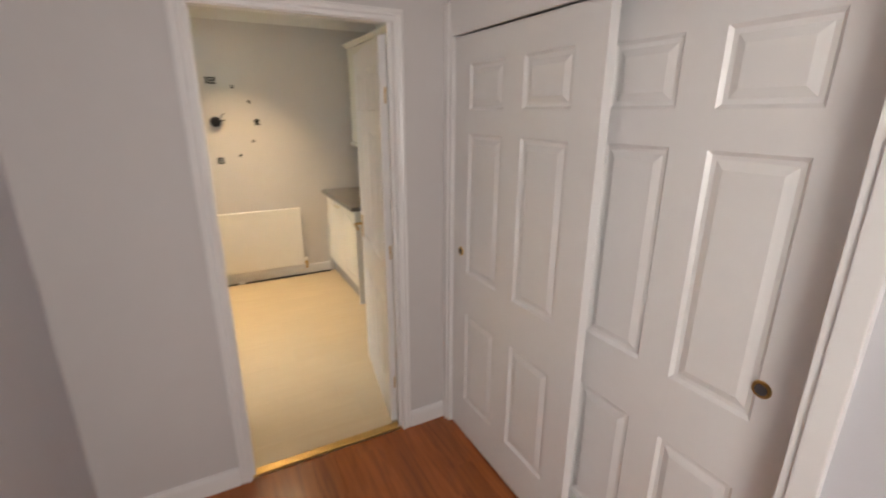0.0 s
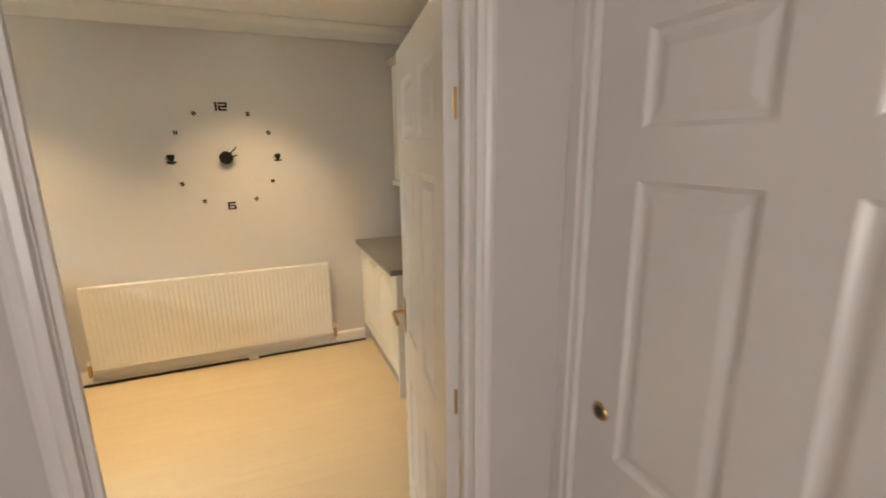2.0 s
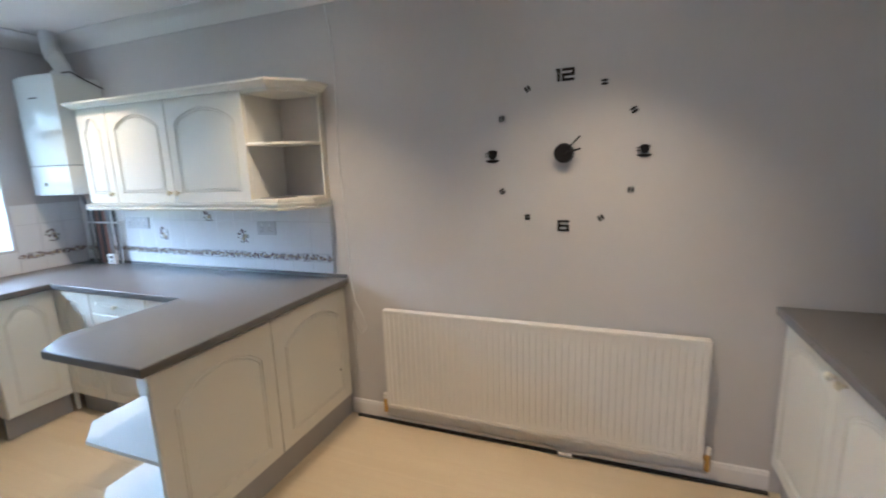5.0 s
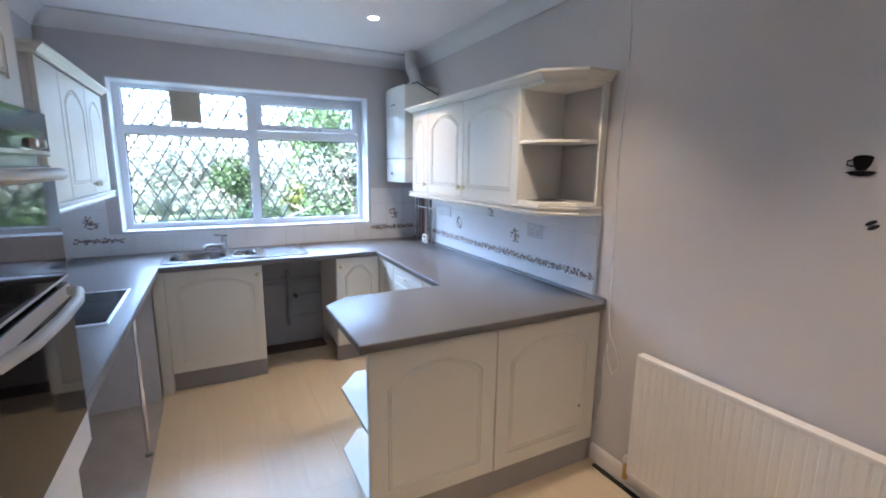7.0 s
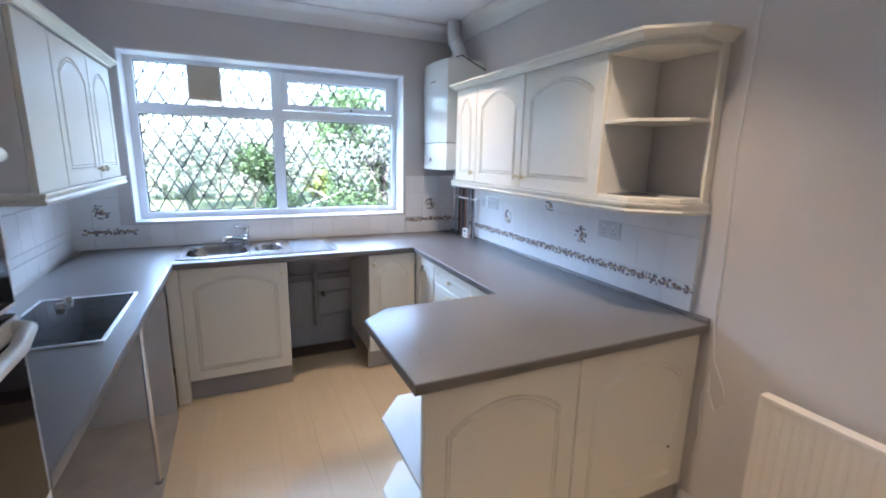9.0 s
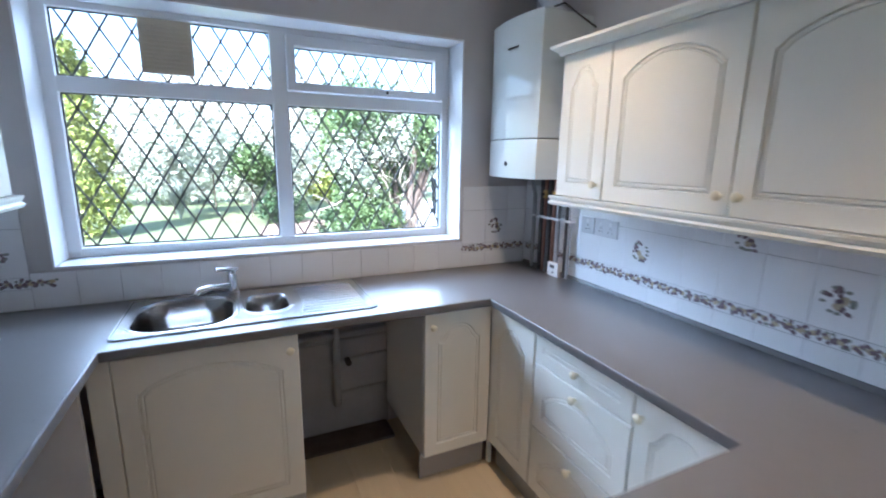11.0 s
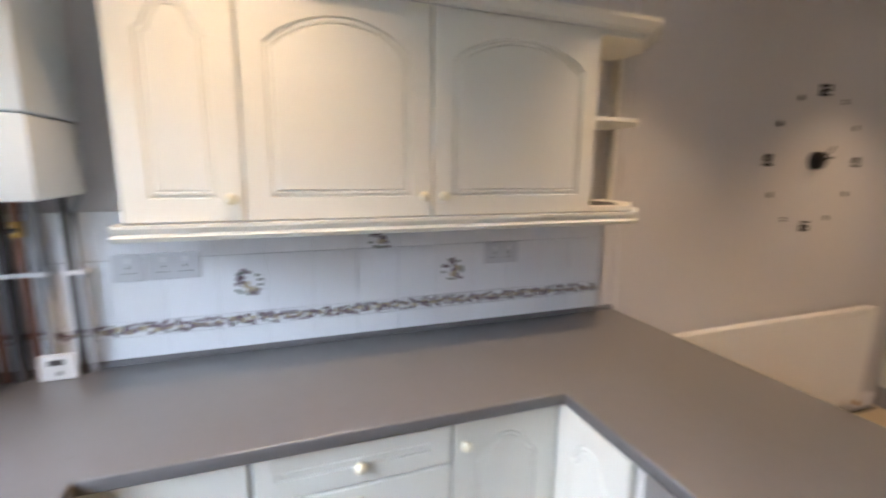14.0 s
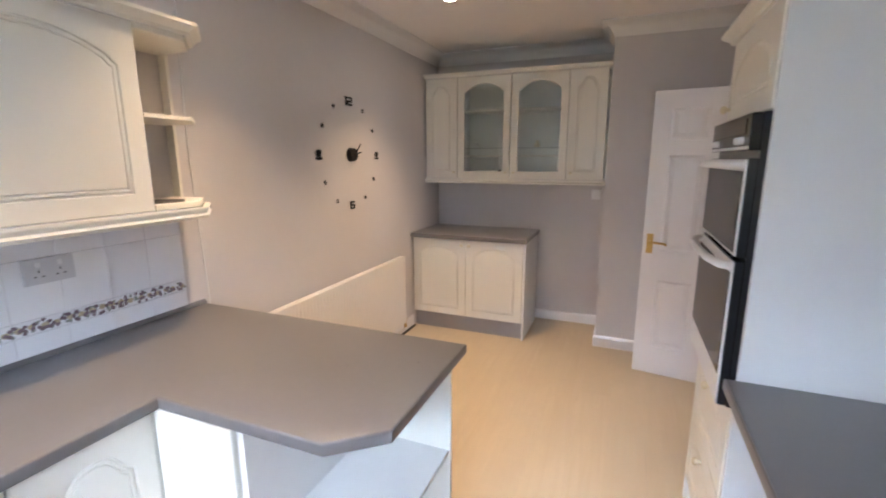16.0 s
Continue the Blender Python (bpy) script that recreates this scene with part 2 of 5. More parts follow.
def sweep(profile, path, bm=None):
    """A moulding: profile (out, up) drawn along a plan path (x, y); out is to the right of the way walked."""
    bm = bm or bmesh.new()
    rows = []
    n = len(path)
    for i, (x, y, z) in enumerate(path):
        p = Vector((x, y))
        a = (p - Vector(path[i - 1][:2])).normalized() if i else None
        b = (Vector(path[i + 1][:2]) - p).normalized() if i < n - 1 else None
        a, b = a or b, b or a
        na, nb = Vector((a.y, -a.x)), Vector((b.y, -b.x))
        miter = (na + nb).normalized()
        miter /= max(0.3, miter.dot(na))
        rows.append([bm.verts.new((x + miter.x * o, y + miter.y * o, z + u)) for o, u in profile])
    k = len(profile)
    for r, s in zip(rows, rows[1:]):
        for j in range(k):
            bm.faces.new((r[j], r[(j + 1) % k], s[(j + 1) % k], s[j]))
    bm.faces.new(rows[0])
    bm.faces.new(rows[-1][::-1])
    bmesh.ops.recalc_face_normals(bm, faces=bm.faces[:])
    return bm


def mesh_of(bm, name, material, smooth=False):
    me = bpy.data.meshes.new(name)
    bm.to_mesh(me)
    bm.free()
    me.materials.append(material)
    if smooth:
        me.polygons.foreach_set("use_smooth", [True] * len(me.polygons))
        me.set_sharp_from_angle(angle=radians(40))
    return me


def part(name, bm, material, parent, label="", smooth=False):
    ob = new(name, mesh_of(bm, name, material, smooth))
    ob.parent = parent
    if label:
        ob["label"] = label
    return ob


def thing(name, label, category, group="", kind="", m=None):
    ob = new(name)
    ob.empty_display_size = 0.1
    if m is not None:
        ob.matrix_world = m
    return tagged(ob, label, category, group, kind)


def solid(name, bm, material, label, category="", group="", kind="", smooth=False):
    return tagged(new(name, mesh_of(bm, name, material, smooth)), label, category, group, kind)


def structure(name, bm, material, label, smooth=False):
    return solid(name, bm, material, label, name.split("_")[0], kind="structure", smooth=smooth)


# ---- shaped fronts ----
def arch_outline(x0, x1, z0, zs, zt, n=14):
    """Cathedral panel: straight sides, a small step at each shoulder, a shallow arc between."""
    w = x1 - x0
    e = min(0.026, w * 0.13)
    zb = min(zs + e * 0.85, zt - 0.004)
    pts = [(x0, z0), (x0, zs), (x0 + e * 0.2, zs + e * 0.08), (x0 + e * 0.55, zs + e * 0.35), (x0 + e, zb)]
    for k in range(1, n):
        u = 2 * k / n - 1
        pts.append((x0 + w / 2 + (w / 2 - e) * u, zb + (zt - zb) * (1 - abs(u) ** (2.1 + max(0.0, 0.32 - w) * 5))))
    pts += [(x1 - e, zb), (x1 - e * 0.55, zs + e * 0.35), (x1 - e * 0.2, zs + e * 0.08), (x1, zs), (x1, z0)]
    return pts


def rect_outline(x0, x1, z0, zs, zt, n=14):
    return [(x0, z0), (x0, zt), (x1, zt), (x1, z0)]


def front_mesh(w, h, margin=0.06, arch=True, rise=None, thick=0.02, hole=False):
    """A cabinet front in x (width) and z (height), its face at y = 0 looking to -y."""
    bm = bmesh.new()
    r = 0.004
    rise = rise if rise is not None else min(0.078, w * 0.27)

    def outline(d):
        z0, zt = margin + d, h - margin - d
        zs = h - margin - rise - d * 0.6
        return (arch_outline if arch else rect_outline)(margin + d, w - margin - d, z0, zs, zt)

    ring0 = outline(0)
    last = len(ring0) - 1
    outer = []
    for k, (x, z) in enumerate(ring0):
        if k == 0:
            outer.append((r, r))
        elif k == last:
            outer.append((w - r, r))
        elif k == 1:
            outer.append((r, h - r))
        elif k == last - 1:
            outer.append((w - r, h - r))
        else:
            outer.append((x, h - r))
    rows = [(outer, 0.0), (ring0, 0.0), (outline(0.003), 0.006), (outline(0.007), 0.006), (outline(0.010), 0.001), (outline(0.016), 0.001), (outline(0.0185), 0.005), (outline(0.023), 0.0005)]
    if hole:
        rows = rows[:3] + [(outline(0.003), thick)]
    rings = [[bm.verts.new((x, y, z)) for x, z in pts] for pts, y in rows]
    for a, b in zip(rings, rings[1:]):
        for k in range(len(a)):
            j = (k + 1) % len(a)
            bm.faces.new((a[k], a[j], b[j], b[k]))
    if not hole:
        bm.faces.new(rings[-1])
    side = [bm.verts.new(p) for p in ((0, r, 0), (0, r, h), (w, r, h), (w, r, 0))]
    back = [bm.verts.new(p) for p in ((0, thick, 0), (0, thick, h), (w, thick, h), (w, thick, 0))]
    o = rings[0]
    bm.faces.new((o[0], o[last], side[3], side[0]))
    bm.faces.new((o[1], o[0], side[0], side[1]))
    bm.faces.new((o[last], o[last - 1], side[2], side[3]))
    bm.faces.new([side[1], side[2]] + [o[k] for k in range(last - 1, 0, -1)])
    for k in range(4):
        j = (k + 1) % 4
        bm.faces.new((side[k], side[j], back[j], back[k]))
    if not hole:
        bm.faces.new(back)
    else:
        inner = rings[-1]
        bm.faces.new((back[0], back[1], inner[1], inner[0]))
        bm.faces.new((back[3], back[0], inner[0], inner[last]))
        bm.faces.new((back[2], back[3], inner[last], inner[last - 1]))
        bm.faces.new([back[1], back[2]] + [inner[k] for k in range(last - 1, 0, -1)])
    bmesh.ops.recalc_face_normals(bm, faces=bm.faces[:])
    return bm


def knob_mesh(x, z, r=0.016):
    bm = cyl((x, 0, z), (x, -0.012, z), r * 0.45, n=12)
    bmesh.ops.create_uvsphere(bm, u_segments=12, v_segments=8, radius=r, matrix=Matrix.Translation((x, -0.022, z)) @ Matrix.Diagonal((1, 0.75, 1, 1)))
    return bm


def six_panel_mesh(w, h, thick=0.04):
    """A six-panel door, both faces moulded, in x and z, y from 0 to thick."""
    bm = bmesh.new()
    st = w * 0.145
    mid = w * 0.135
    pw = (w - 2 * st - mid) / 2
    xs = [0, st, st + pw, st + pw + mid, w - st, w]
    zs = [0, 0.21, 0.21 + 0.50, 0.92, 0.92 + 0.66, 1.68, h - 0.115, h]
    for side, y0, sg in ((0, 0.0, 1), (1, thick, -1)):
        for i in range(5):
            for j in range(7):
                a, b, c, d = xs[i], xs[i + 1], zs[j], zs[j + 1]
                if i in (1, 3) and j in (1, 3, 5):
                    rings = []
                    for ins, dep in ((0, 0), (0.010, 0.009), (0.022, 0.010), (0.045, 0.002)):
                        rings.append([bm.verts.new(p) for p in ((a + ins, y0 + sg * dep, c + ins), (b - ins, y0 + sg * dep, c + ins), (b - ins, y0 + sg * dep, d - ins), (a + ins, y0 + sg * dep, d - ins))])
                    for r0, r1 in zip(rings, rings[1:]):
                        for k in range(4):
                            bm.faces.new((r0[k], r0[(k + 1) % 4], r1[(k + 1) % 4], r1[k]))
                    bm.faces.new(rings[-1])
                else:
                    bm.faces.new([bm.verts.new(p) for p in ((a, y0, c), (b, y0, c), (b, y0, d), (a, y0, d))])
    for p in (((0, 0, 0), (w, 0, 0), (w, thick, 0), (0, thick, 0)), ((0, 0, h), (w, 0, h), (w, thick, h), (0, thick, h)), ((0, 0, 0), (0, 0, h), (0, thick, h), (0, thick, 0)), ((w, 0, 0), (w, 0, h), (w, thick, h), (w, thick, 0))):
        bm.faces.new([bm.verts.new(q) for q in p])
    bmesh.ops.remove_doubles(bm, verts=bm.verts[:], dist=0.0002)
    bmesh.ops.recalc_face_normals(bm, faces=bm.faces[:])
    return bm


# ---- structure ----
XW, YN, YS, XE, XP, YP = -3.65, 4.22, 1.50, 1.66, 1.14, 2.57
WY0, WY1, WZ0, WZ1 = 1.853, 3.758, 1.066, 2.177
DX0, DX1, DZ = -0.083, 0.688, 2.045
HX0, HX1, YH = -0.66, 0.96, 1.44

bm = box(XW - 0.3, XE + 0.15, YN, YN + 0.12, -0.1, CEIL + 0.1)
structure("wall_north", bm, M_WALL, "lilac-grey painted kitchen wall with a clock on it")
bm = box(XW - 0.28, XW, YS - 0.11, WY0, -0.1, CEIL + 0.1)
box(XW - 0.28, XW, WY1, YN, -0.1, CEIL + 0.1, bm=bm)
box(XW - 0.28, XW, WY0, WY1, -0.1, WZ0, bm=bm)
box(XW - 0.28, XW, WY0, WY1, WZ1, CEIL + 0.1, bm=bm)
structure("wall_west", bm, M_WALL, "lilac-grey painted wall round the kitchen window")
bm = box(XW - 0.28, DX0 - 0.03, YH, YS, -0.1, CEIL + 0.1)
box(DX1 + 0.03, XE + 0.15, YH, YS, -0.1, CEIL + 0.1, bm=bm)
box(DX0 - 0.03, DX1 + 0.03, YH, YS, DZ + 0.03, CEIL + 0.1, bm=bm)
structure("wall_south", bm, M_WALL, "lilac-grey painted wall between hall and kitchen with a doorway")
bm = box(XE, XE + 0.15, YP, YN, -0.1, CEIL + 0.1)
structure("wall_east", bm, M_WALL, "lilac-grey painted alcove wall")
structure("trim_wall_patch", box(XE - 0.004, XE, 2.61, 2.93, 0.40, 0.84, 0.0015), M_WALL, "painted-over square patch low on the alcove wall")
bm = box(XP, XE + 0.15, YS, YP, -0.1, CEIL + 0.1)
structure("wall_pillar", bm, M_WALL, "lilac-grey painted chimney breast beside the alcove")
structure("ceiling_kitchen", box(XW, XE, YS, YN, CEIL, CEIL + 0.1), M_CEIL, "smooth off-white kitchen ceiling")

# hall shell
bm = box(HX0 - 0.1, HX0, -2.7, YH, -0.1, 2.6)
structure("wall_hall_west", bm, M_HALL, "mauve-grey painted hall wall")
bm = box(HX1 + 0.005, HX1 + 0.1, 1.399, YH, -0.1, 2.6)
box(HX1, HX1 + 0.1, -2.7, -0.165, -0.1, 2.6, bm=bm)
box(HX1 + 0.005, HX1 + 0.1, -0.165, 1.395, 2.032, 2.6, bm=bm)
structure("wall_hall_east", bm, M_HALL, "mauve-grey hall wall with the wardrobe opening")
bm = box(HX1 + 0.62, HX1 + 0.7, -0.4, YH, -0.1, 2.6)
box(HX1 + 0.1, HX1 + 0.62, -0.34, -0.24, -0.1, 2.6, bm=bm)
structure("wall_wardrobe", bm, M_HALL, "plain wall at the back of the wardrobe")
structure("wall_hall_south", box(HX0 - 0.1, HX1 + 0.1, -2.8, -2.7, -0.1, 2.6), M_HALL, "plain hall end wall")
structure("ceiling_hall", box(HX0, HX1 + 0.6, -2.7, YH, 2.45, 2.55), M_CEIL, "off-white hall ceiling")

COVE = [(0.0, -0.105), (0.008, -0.105), (0.014, -0.085), (0.036, -0.05), (0.066, -0.026), (0.088, -0.014), (0.105, -0.008), (0.105, 0.0), (0.0, 0.0)]
zc = CEIL - 0.001
bm = sweep(COVE, [(XW, YS, zc), (XW, YN, zc), (XE, YN, zc), (XE, YP, zc), (XP, YP, zc), (XP, YS, zc), (XW, YS, zc)])
structure("trim_coving", bm, M_COVE, "white plaster coving round the kitchen ceiling", smooth=True)

# skirting boards
SKIRT = [(0.0, 0.0), (0.016, 0.0), (0.016, 0.075), (0.010, 0.092), (0.0, 0.095)]
for nm, pts in (("baseboard_north", [(-1.24, YN, 0.012), (1.0, YN, 0.012)]), ("baseboard_alcove", [(XE, 3.2, 0), (XE, YP, 0), (XP, YP, 0), (XP, YS + 0.01, 0)]),
                ("baseboard_hall_corner", [(HX1 - 0.005, YH, 0), (DX1 + 0.053, YH, 0)][::-1]), ("baseboard_hall_left", [(HX0, YH, 0), (DX0 - 0.053, YH, 0)]),
                ("baseboard_hall_west", [(HX0, -2.6, 0), (HX0, YH - 0.017, 0)])):
    structure(nm, sweep(SKIRT, pts), M_GLOSS, "white gloss painted skirting board")
structure("trim_floor_gap", box(-1.2, 1.0, 4.185, YN, 0.0005, 0.011), M_DARK, "dark gap under the skirting board")

# door lining and casing
CAS = [(0.0, 0.0), (0.0, 0.016), (0.014, 0.018), (0.024, 0.011), (0.035, 0.015), (0.048, 0.009), (0.048, 0.0)]


def casing(name, x0, x1, zt, y, sign):
    bm = bmesh.new()
    path = [(x0, 0.0), (x0, zt), (x1, zt), (x1, 0.0)]
    rows = []
    for i, (x, z) in enumerate(path):
        dx = -1 if i < 2 else 1
        dz = 0 if i in (0, 3) else 1
        rows.append([bm.verts.new((x + dx * o, y - sign * u, z + dz * o)) for o, u in CAS])
    k = len(CAS)
    for r, s in zip(rows, rows[1:]):
        for j in range(k):
            bm.faces.new((r[j], r[(j + 1) % k], s[(j + 1) % k], s[j]))
    bm.faces.new(rows[0])
    bm.faces.new(rows[-1])
    bmesh.ops.recalc_face_normals(bm, faces=bm.faces[:])
    return structure(name, bm, M_GLOSS, "white gloss moulded door casing")


casing("trim_casing_hall", DX0 - 0.004, DX1 + 0.004, DZ + 0.004, YH, 1)
bm = box(DX0 - 0.03, DX0, YH, YS, 0, DZ + 0.03, 0.002)
box(DX1, DX1 + 0.03, YH, YS, 0, DZ + 0.03, 0.002, bm=bm)
box(DX0, DX1, YH, YS, DZ, DZ + 0.03, 0.002, bm=bm)
box(DX0, DX0 + 0.014, YH + 0.008, YH + 0.022, 0, DZ, 0.002, bm=bm)
box(DX1 - 0.014, DX1, YH + 0.008, YH + 0.022, 0, DZ, 0.002, bm=bm)
structure("trim_door_lining", bm, M_GLOSS, "white gloss painted door lining with stops")
structure("trim_threshold", prism([(DX0, 1.442), (DX1, 1.442), (DX1, 1.492), (DX0, 1.492)], 0.0, 0.012, 0.004), M_BRASS, "brass-coloured threshold strip in the doorway")

# ---- kitchen units ----
def unit(name, m, w, d, z0, z1, fronts, label, category, group="", plinth=0.0, material=None, plinth_in=0.05):
    """A cabinet: carcass, fronts (x, z, w, h, knob or None, style), plinth. Its front plane is y = 0, looking to -y."""
    ob = thing(name, label, category, group, m=m)
    part("body", box(0.001, w - 0.001, 0.0215, d, z0, z1, 0.0015), M_CABIN, ob)
    for x, z, fw, fh, knob, style in fronts:
        fm = front_mesh(fw, fh, margin=0.05 if style == "drawer" else min(0.062, fw * 0.22), arch=style != "drawer") if style != "plain" else box(0, fw, 0, 0.02, 0, fh, 0.003)
        f = part("drawer_front" if style == "drawer" else "door", fm, material or M_CAB, ob)
        f.matrix_local = pose(x, 0, z)
        if knob:
            part("knob", knob_mesh(*knob), M_IVORY, f, "ivory knob on a brass collar", smooth=True)
    if plinth:
        part("plinth", box(0.0, w, plinth_in, plinth_in + 0.016, 0.0, z0 - 0.001, 0.001), M_GREY, ob, "grey laminate plinth")
    return ob


G_BASE, G_WALL = "cream base units", "cream wall units"
Z0, Z1 = 0.145, 0.864

# sink run, looking into the room
unit("sink_cabinet", pose(-3.06, 2.142, 0, 0, 0, 90), 0.61, 0.57, Z0, Z1 - 0.16, [(0.0, Z0, 0.608, 0.72, (0.575, 0.66), "arch")],
     "cream arched-panel sink base cabinet with a grey plinth", "cabinet", G_BASE, plinth=1)
unit("corner_base_cabinet", pose(-3.06, 3.288, 0, 0, 0, 90), 0.35, 0.57, Z0, Z1, [(0.002, Z0, 0.346, 0.72, (0.035, 0.66), "arch")],
     "narrow cream base cabinet beside the empty appliance space", "cabinet", G_BASE, plinth=1)
solid("filler_post", box(-3.62, -3.055, 2.072, 2.139, 0.002, Z1, 0.002), M_CAB, "cream filler panel beside the sink cabinet", "filler panel")
solid("side_panel", box(-2.985, -2.967, 1.512, 2.072, 0.006, Z1, 0.001), M_PANELGREY, "pale grey panel at the end of the space under the hob", "panel")
# darker grey sheet on the floor, ending just inside the worktop edge
structure("floor_patch_hob", box(-2.966, -1.225, 1.512, 2.085, 0.0006, 0.005), M_GREYFLOOR, "darker grey floor patch under the hob worktop")
# run under the clock wall
unit("corner_base_cabinet", pose(-3.055, 3.64, 0), 0.33, 0.56, Z0, Z1, [(-0.003, Z0, 0.330, 0.72, None, "arch")],
     "cream corner base cabinet with an arched door", "cabinet", G_BASE, plinth=1)
unit("drawer_unit", pose(-2.722, 3.64, 0), 0.505, 0.56, Z0, Z1,
     [(0.002, 0.735, 0.501, 0.13, (0.25, 0.058), "drawer"), (0.002, 0.442, 0.501, 0.289, (0.25, 0.25), "arch"), (0.002, Z0, 0.501, 0.293, (0.25, 0.245), "arch")],
     "cream base unit of three drawers with ivory knobs", "drawer unit", G_BASE, plinth=1)
unit("base_cabinet", pose(-2.214, 3.64, 0), 0.32, 0.56, Z0, Z1, [(0.002, Z0, 0.326, 0.72, (0.03, 0.645), "arch")],
     "cream base cabinet with an arched door and ivory knob", "cabinet", G_BASE, plinth=1)
for px in (-3.066, -1.882):
    solid("corner_post", box(px - 0.012, px + 0.012, 3.643, 3.66, 0.02, Z1, 0.001), M_CAB, "cream corner post between two base cabinets", "filler panel", "corner posts")
# peninsula
unit("peninsula_cabinet", pose(-1.885, 3.640, 0, 0, 0, -90), 0.30, 0.60, Z0, Z1, [(0.004, Z0, 0.294, 0.72, None, "arch")],
     "cream peninsula cabinet with an arched door", "cabinet", G_BASE, plinth=1)
for y0, w in ((2.962, 0.610), (3.576, 0.636)):
    ob = thing("peninsula_back_panel", "cream arched decorative panel on the back of the peninsula", "panel", "peninsula back panels", m=pose(-1.245, y0, 0, 0, 0, 90))
    f = part("panel", front_mesh(w, 0.715, margin=0.075, rise=0.092), M_CAB, ob)
    f.matrix_local = pose(0, 0, 0.137)
    if y0 > 3:
        part("screw_hole", cyl((w - 0.11, 0.002, 0.35), (w - 0.11, -0.003, 0.35), 0.006, n=10), M_LAG, ob, "small dark screw hole")
solid("peninsula_plinth", box(-1.275, -1.258, 2.985, 4.21, 0.0, 0.135, 0.001), M_GREY, "grey laminate plinth under the peninsula", "plinth")
solid("peninsula_side_panel", box(-1.87, -1.268, 3.312, 3.332, 0.0, Z1, 0.001), M_CABIN, "white side panel behind the open end shelves", "panel")
END = [(-1.268, 3.31), (-1.268, 2.968), (-1.70, 2.968), (-1.84, 3.08), (-1.84, 3.31)]
ob = thing("end_shelf_unit", "white open corner shelves at the end of the peninsula", "shelf unit")
for z in (0.145, 0.48):
    part("shelf", prism(END, z, z + 0.018, 0.002), M_CABIN, ob)
part("top_board", prism(END, Z1 - 0.02, Z1 - 0.001, 0.001), M_CABIN, ob)
part("plinth", prism([(-1.28, 3.30), (-1.28, 3.02), (-1.68, 3.02), (-1.79, 3.11), (-1.79, 3.30)], 0.0, 0.143), M_GREY, ob, "grey laminate plinth")

# worktops
TOP0, TOP1 = 0.866, 0.905
outline = [(-3.645, 1.555), (-1.163, 1.555), (-1.163, 2.108), (-3.048, 2.118), (-3.048, 3.618), (-1.885, 3.608), (-1.885, 3.048), (-1.775, 2.92), (-1.212, 2.92), (-1.212, 4.208), (-3.645, 4.208)]
bm = prism(outline, TOP0, TOP1, 0.007)
worktop = solid("worktop", bm, M_TOP, "slate-grey laminate worktop running round the kitchen to a peninsula", "worktop", smooth=True)

STRIP = [(0.0, 0.0), (0.013, 0.0), (0.012, 0.008), (0.007, 0.017), (0.0, 0.020)]
solid("worktop_upstand", sweep(STRIP, [(-3.628, 4.2115, 0.9055), (-1.216, 4.2115, 0.9055)]), M_TOP, "slate-grey sealing strip along the back of the worktop", "worktop trim", smooth=True)

# openings for the sink bowls and hob are cut through the worktop
def cut(target, cutter_bm):
    c = new("cutter", mesh_of(cutter_bm, "cutter", M_TOP))
    mod = target.modifiers.new("cut", "BOOLEAN")
    mod.operation, mod.object, mod.solver = "DIFFERENCE", c, "EXACT"
    dg = bpy.context.evaluated_depsgraph_get()
    me = bpy.data.meshes.new_from_object(target.evaluated_get(dg))
    target.modifiers.remove(mod)
    target.data = me
    bpy.data.objects.remove(c)


cut(worktop, box(-3.60, -3.15, 2.15, 2.77, 0.8, 1.0))

# ---- sink ----
def rounded(x0, x1, y0, y1, r, n=6):
    pts = []
    for cx, cy, a0 in ((x1 - r, y1 - r, 0), (x0 + r, y1 - r, 90), (x0 + r, y0 + r, 180), (x1 - r, y0 + r, 270)):
        pts += [(cx + r * math.cos(radians(a0 + 90 * k / n)), cy + r * math.sin(radians(a0 + 90 * k / n))) for k in range(n + 1)]
    return pts


def bowl(x0, x1, y0, y1, r, depth, z):
    """A pressed bowl: rim ring, walls, floor with drain dip."""
    bm = bmesh.new()
    rings = []
    for ins, dz in ((-0.014, 0.001), (-0.006, 0.003), (0.0, 0.0), (0.006, -0.012), (0.012, -depth * 0.62), (0.022, -depth * 0.84), (0.042, -depth * 0.96), (0.065, -depth), (0.085, -depth - 0.002)):
        rings.append([bm.verts.new((x, y, z + dz)) for x, y in rounded(x0 + ins, x1 - ins, y0 + ins, y1 - ins, max(0.01, r - ins * 0.6))])
    for a, b in zip(rings, rings[1:]):
        for k in range(len(a)):
            j = (k + 1) % len(a)
            bm.faces.new((a[k], a[j], b[j], b[k]))
    bm.faces.new(rings[-1])
    bmesh.ops.recalc_face_normals(bm, faces=bm.faces[:])
    for f in bm.faces:
        f.normal_flip()
    return bm


sink = thing("sink", "stainless steel one and a half bowl sink with a ribbed drainer", "sink")
SX0, SX1, SY0, SY1, SZ = -3.615, -3.130, 2.125, 3.100, 0.9065
B1 = (-3.552, -3.160, 2.165, 2.525)
B2 = (-3.490, -3.240, 2.572, 2.748)
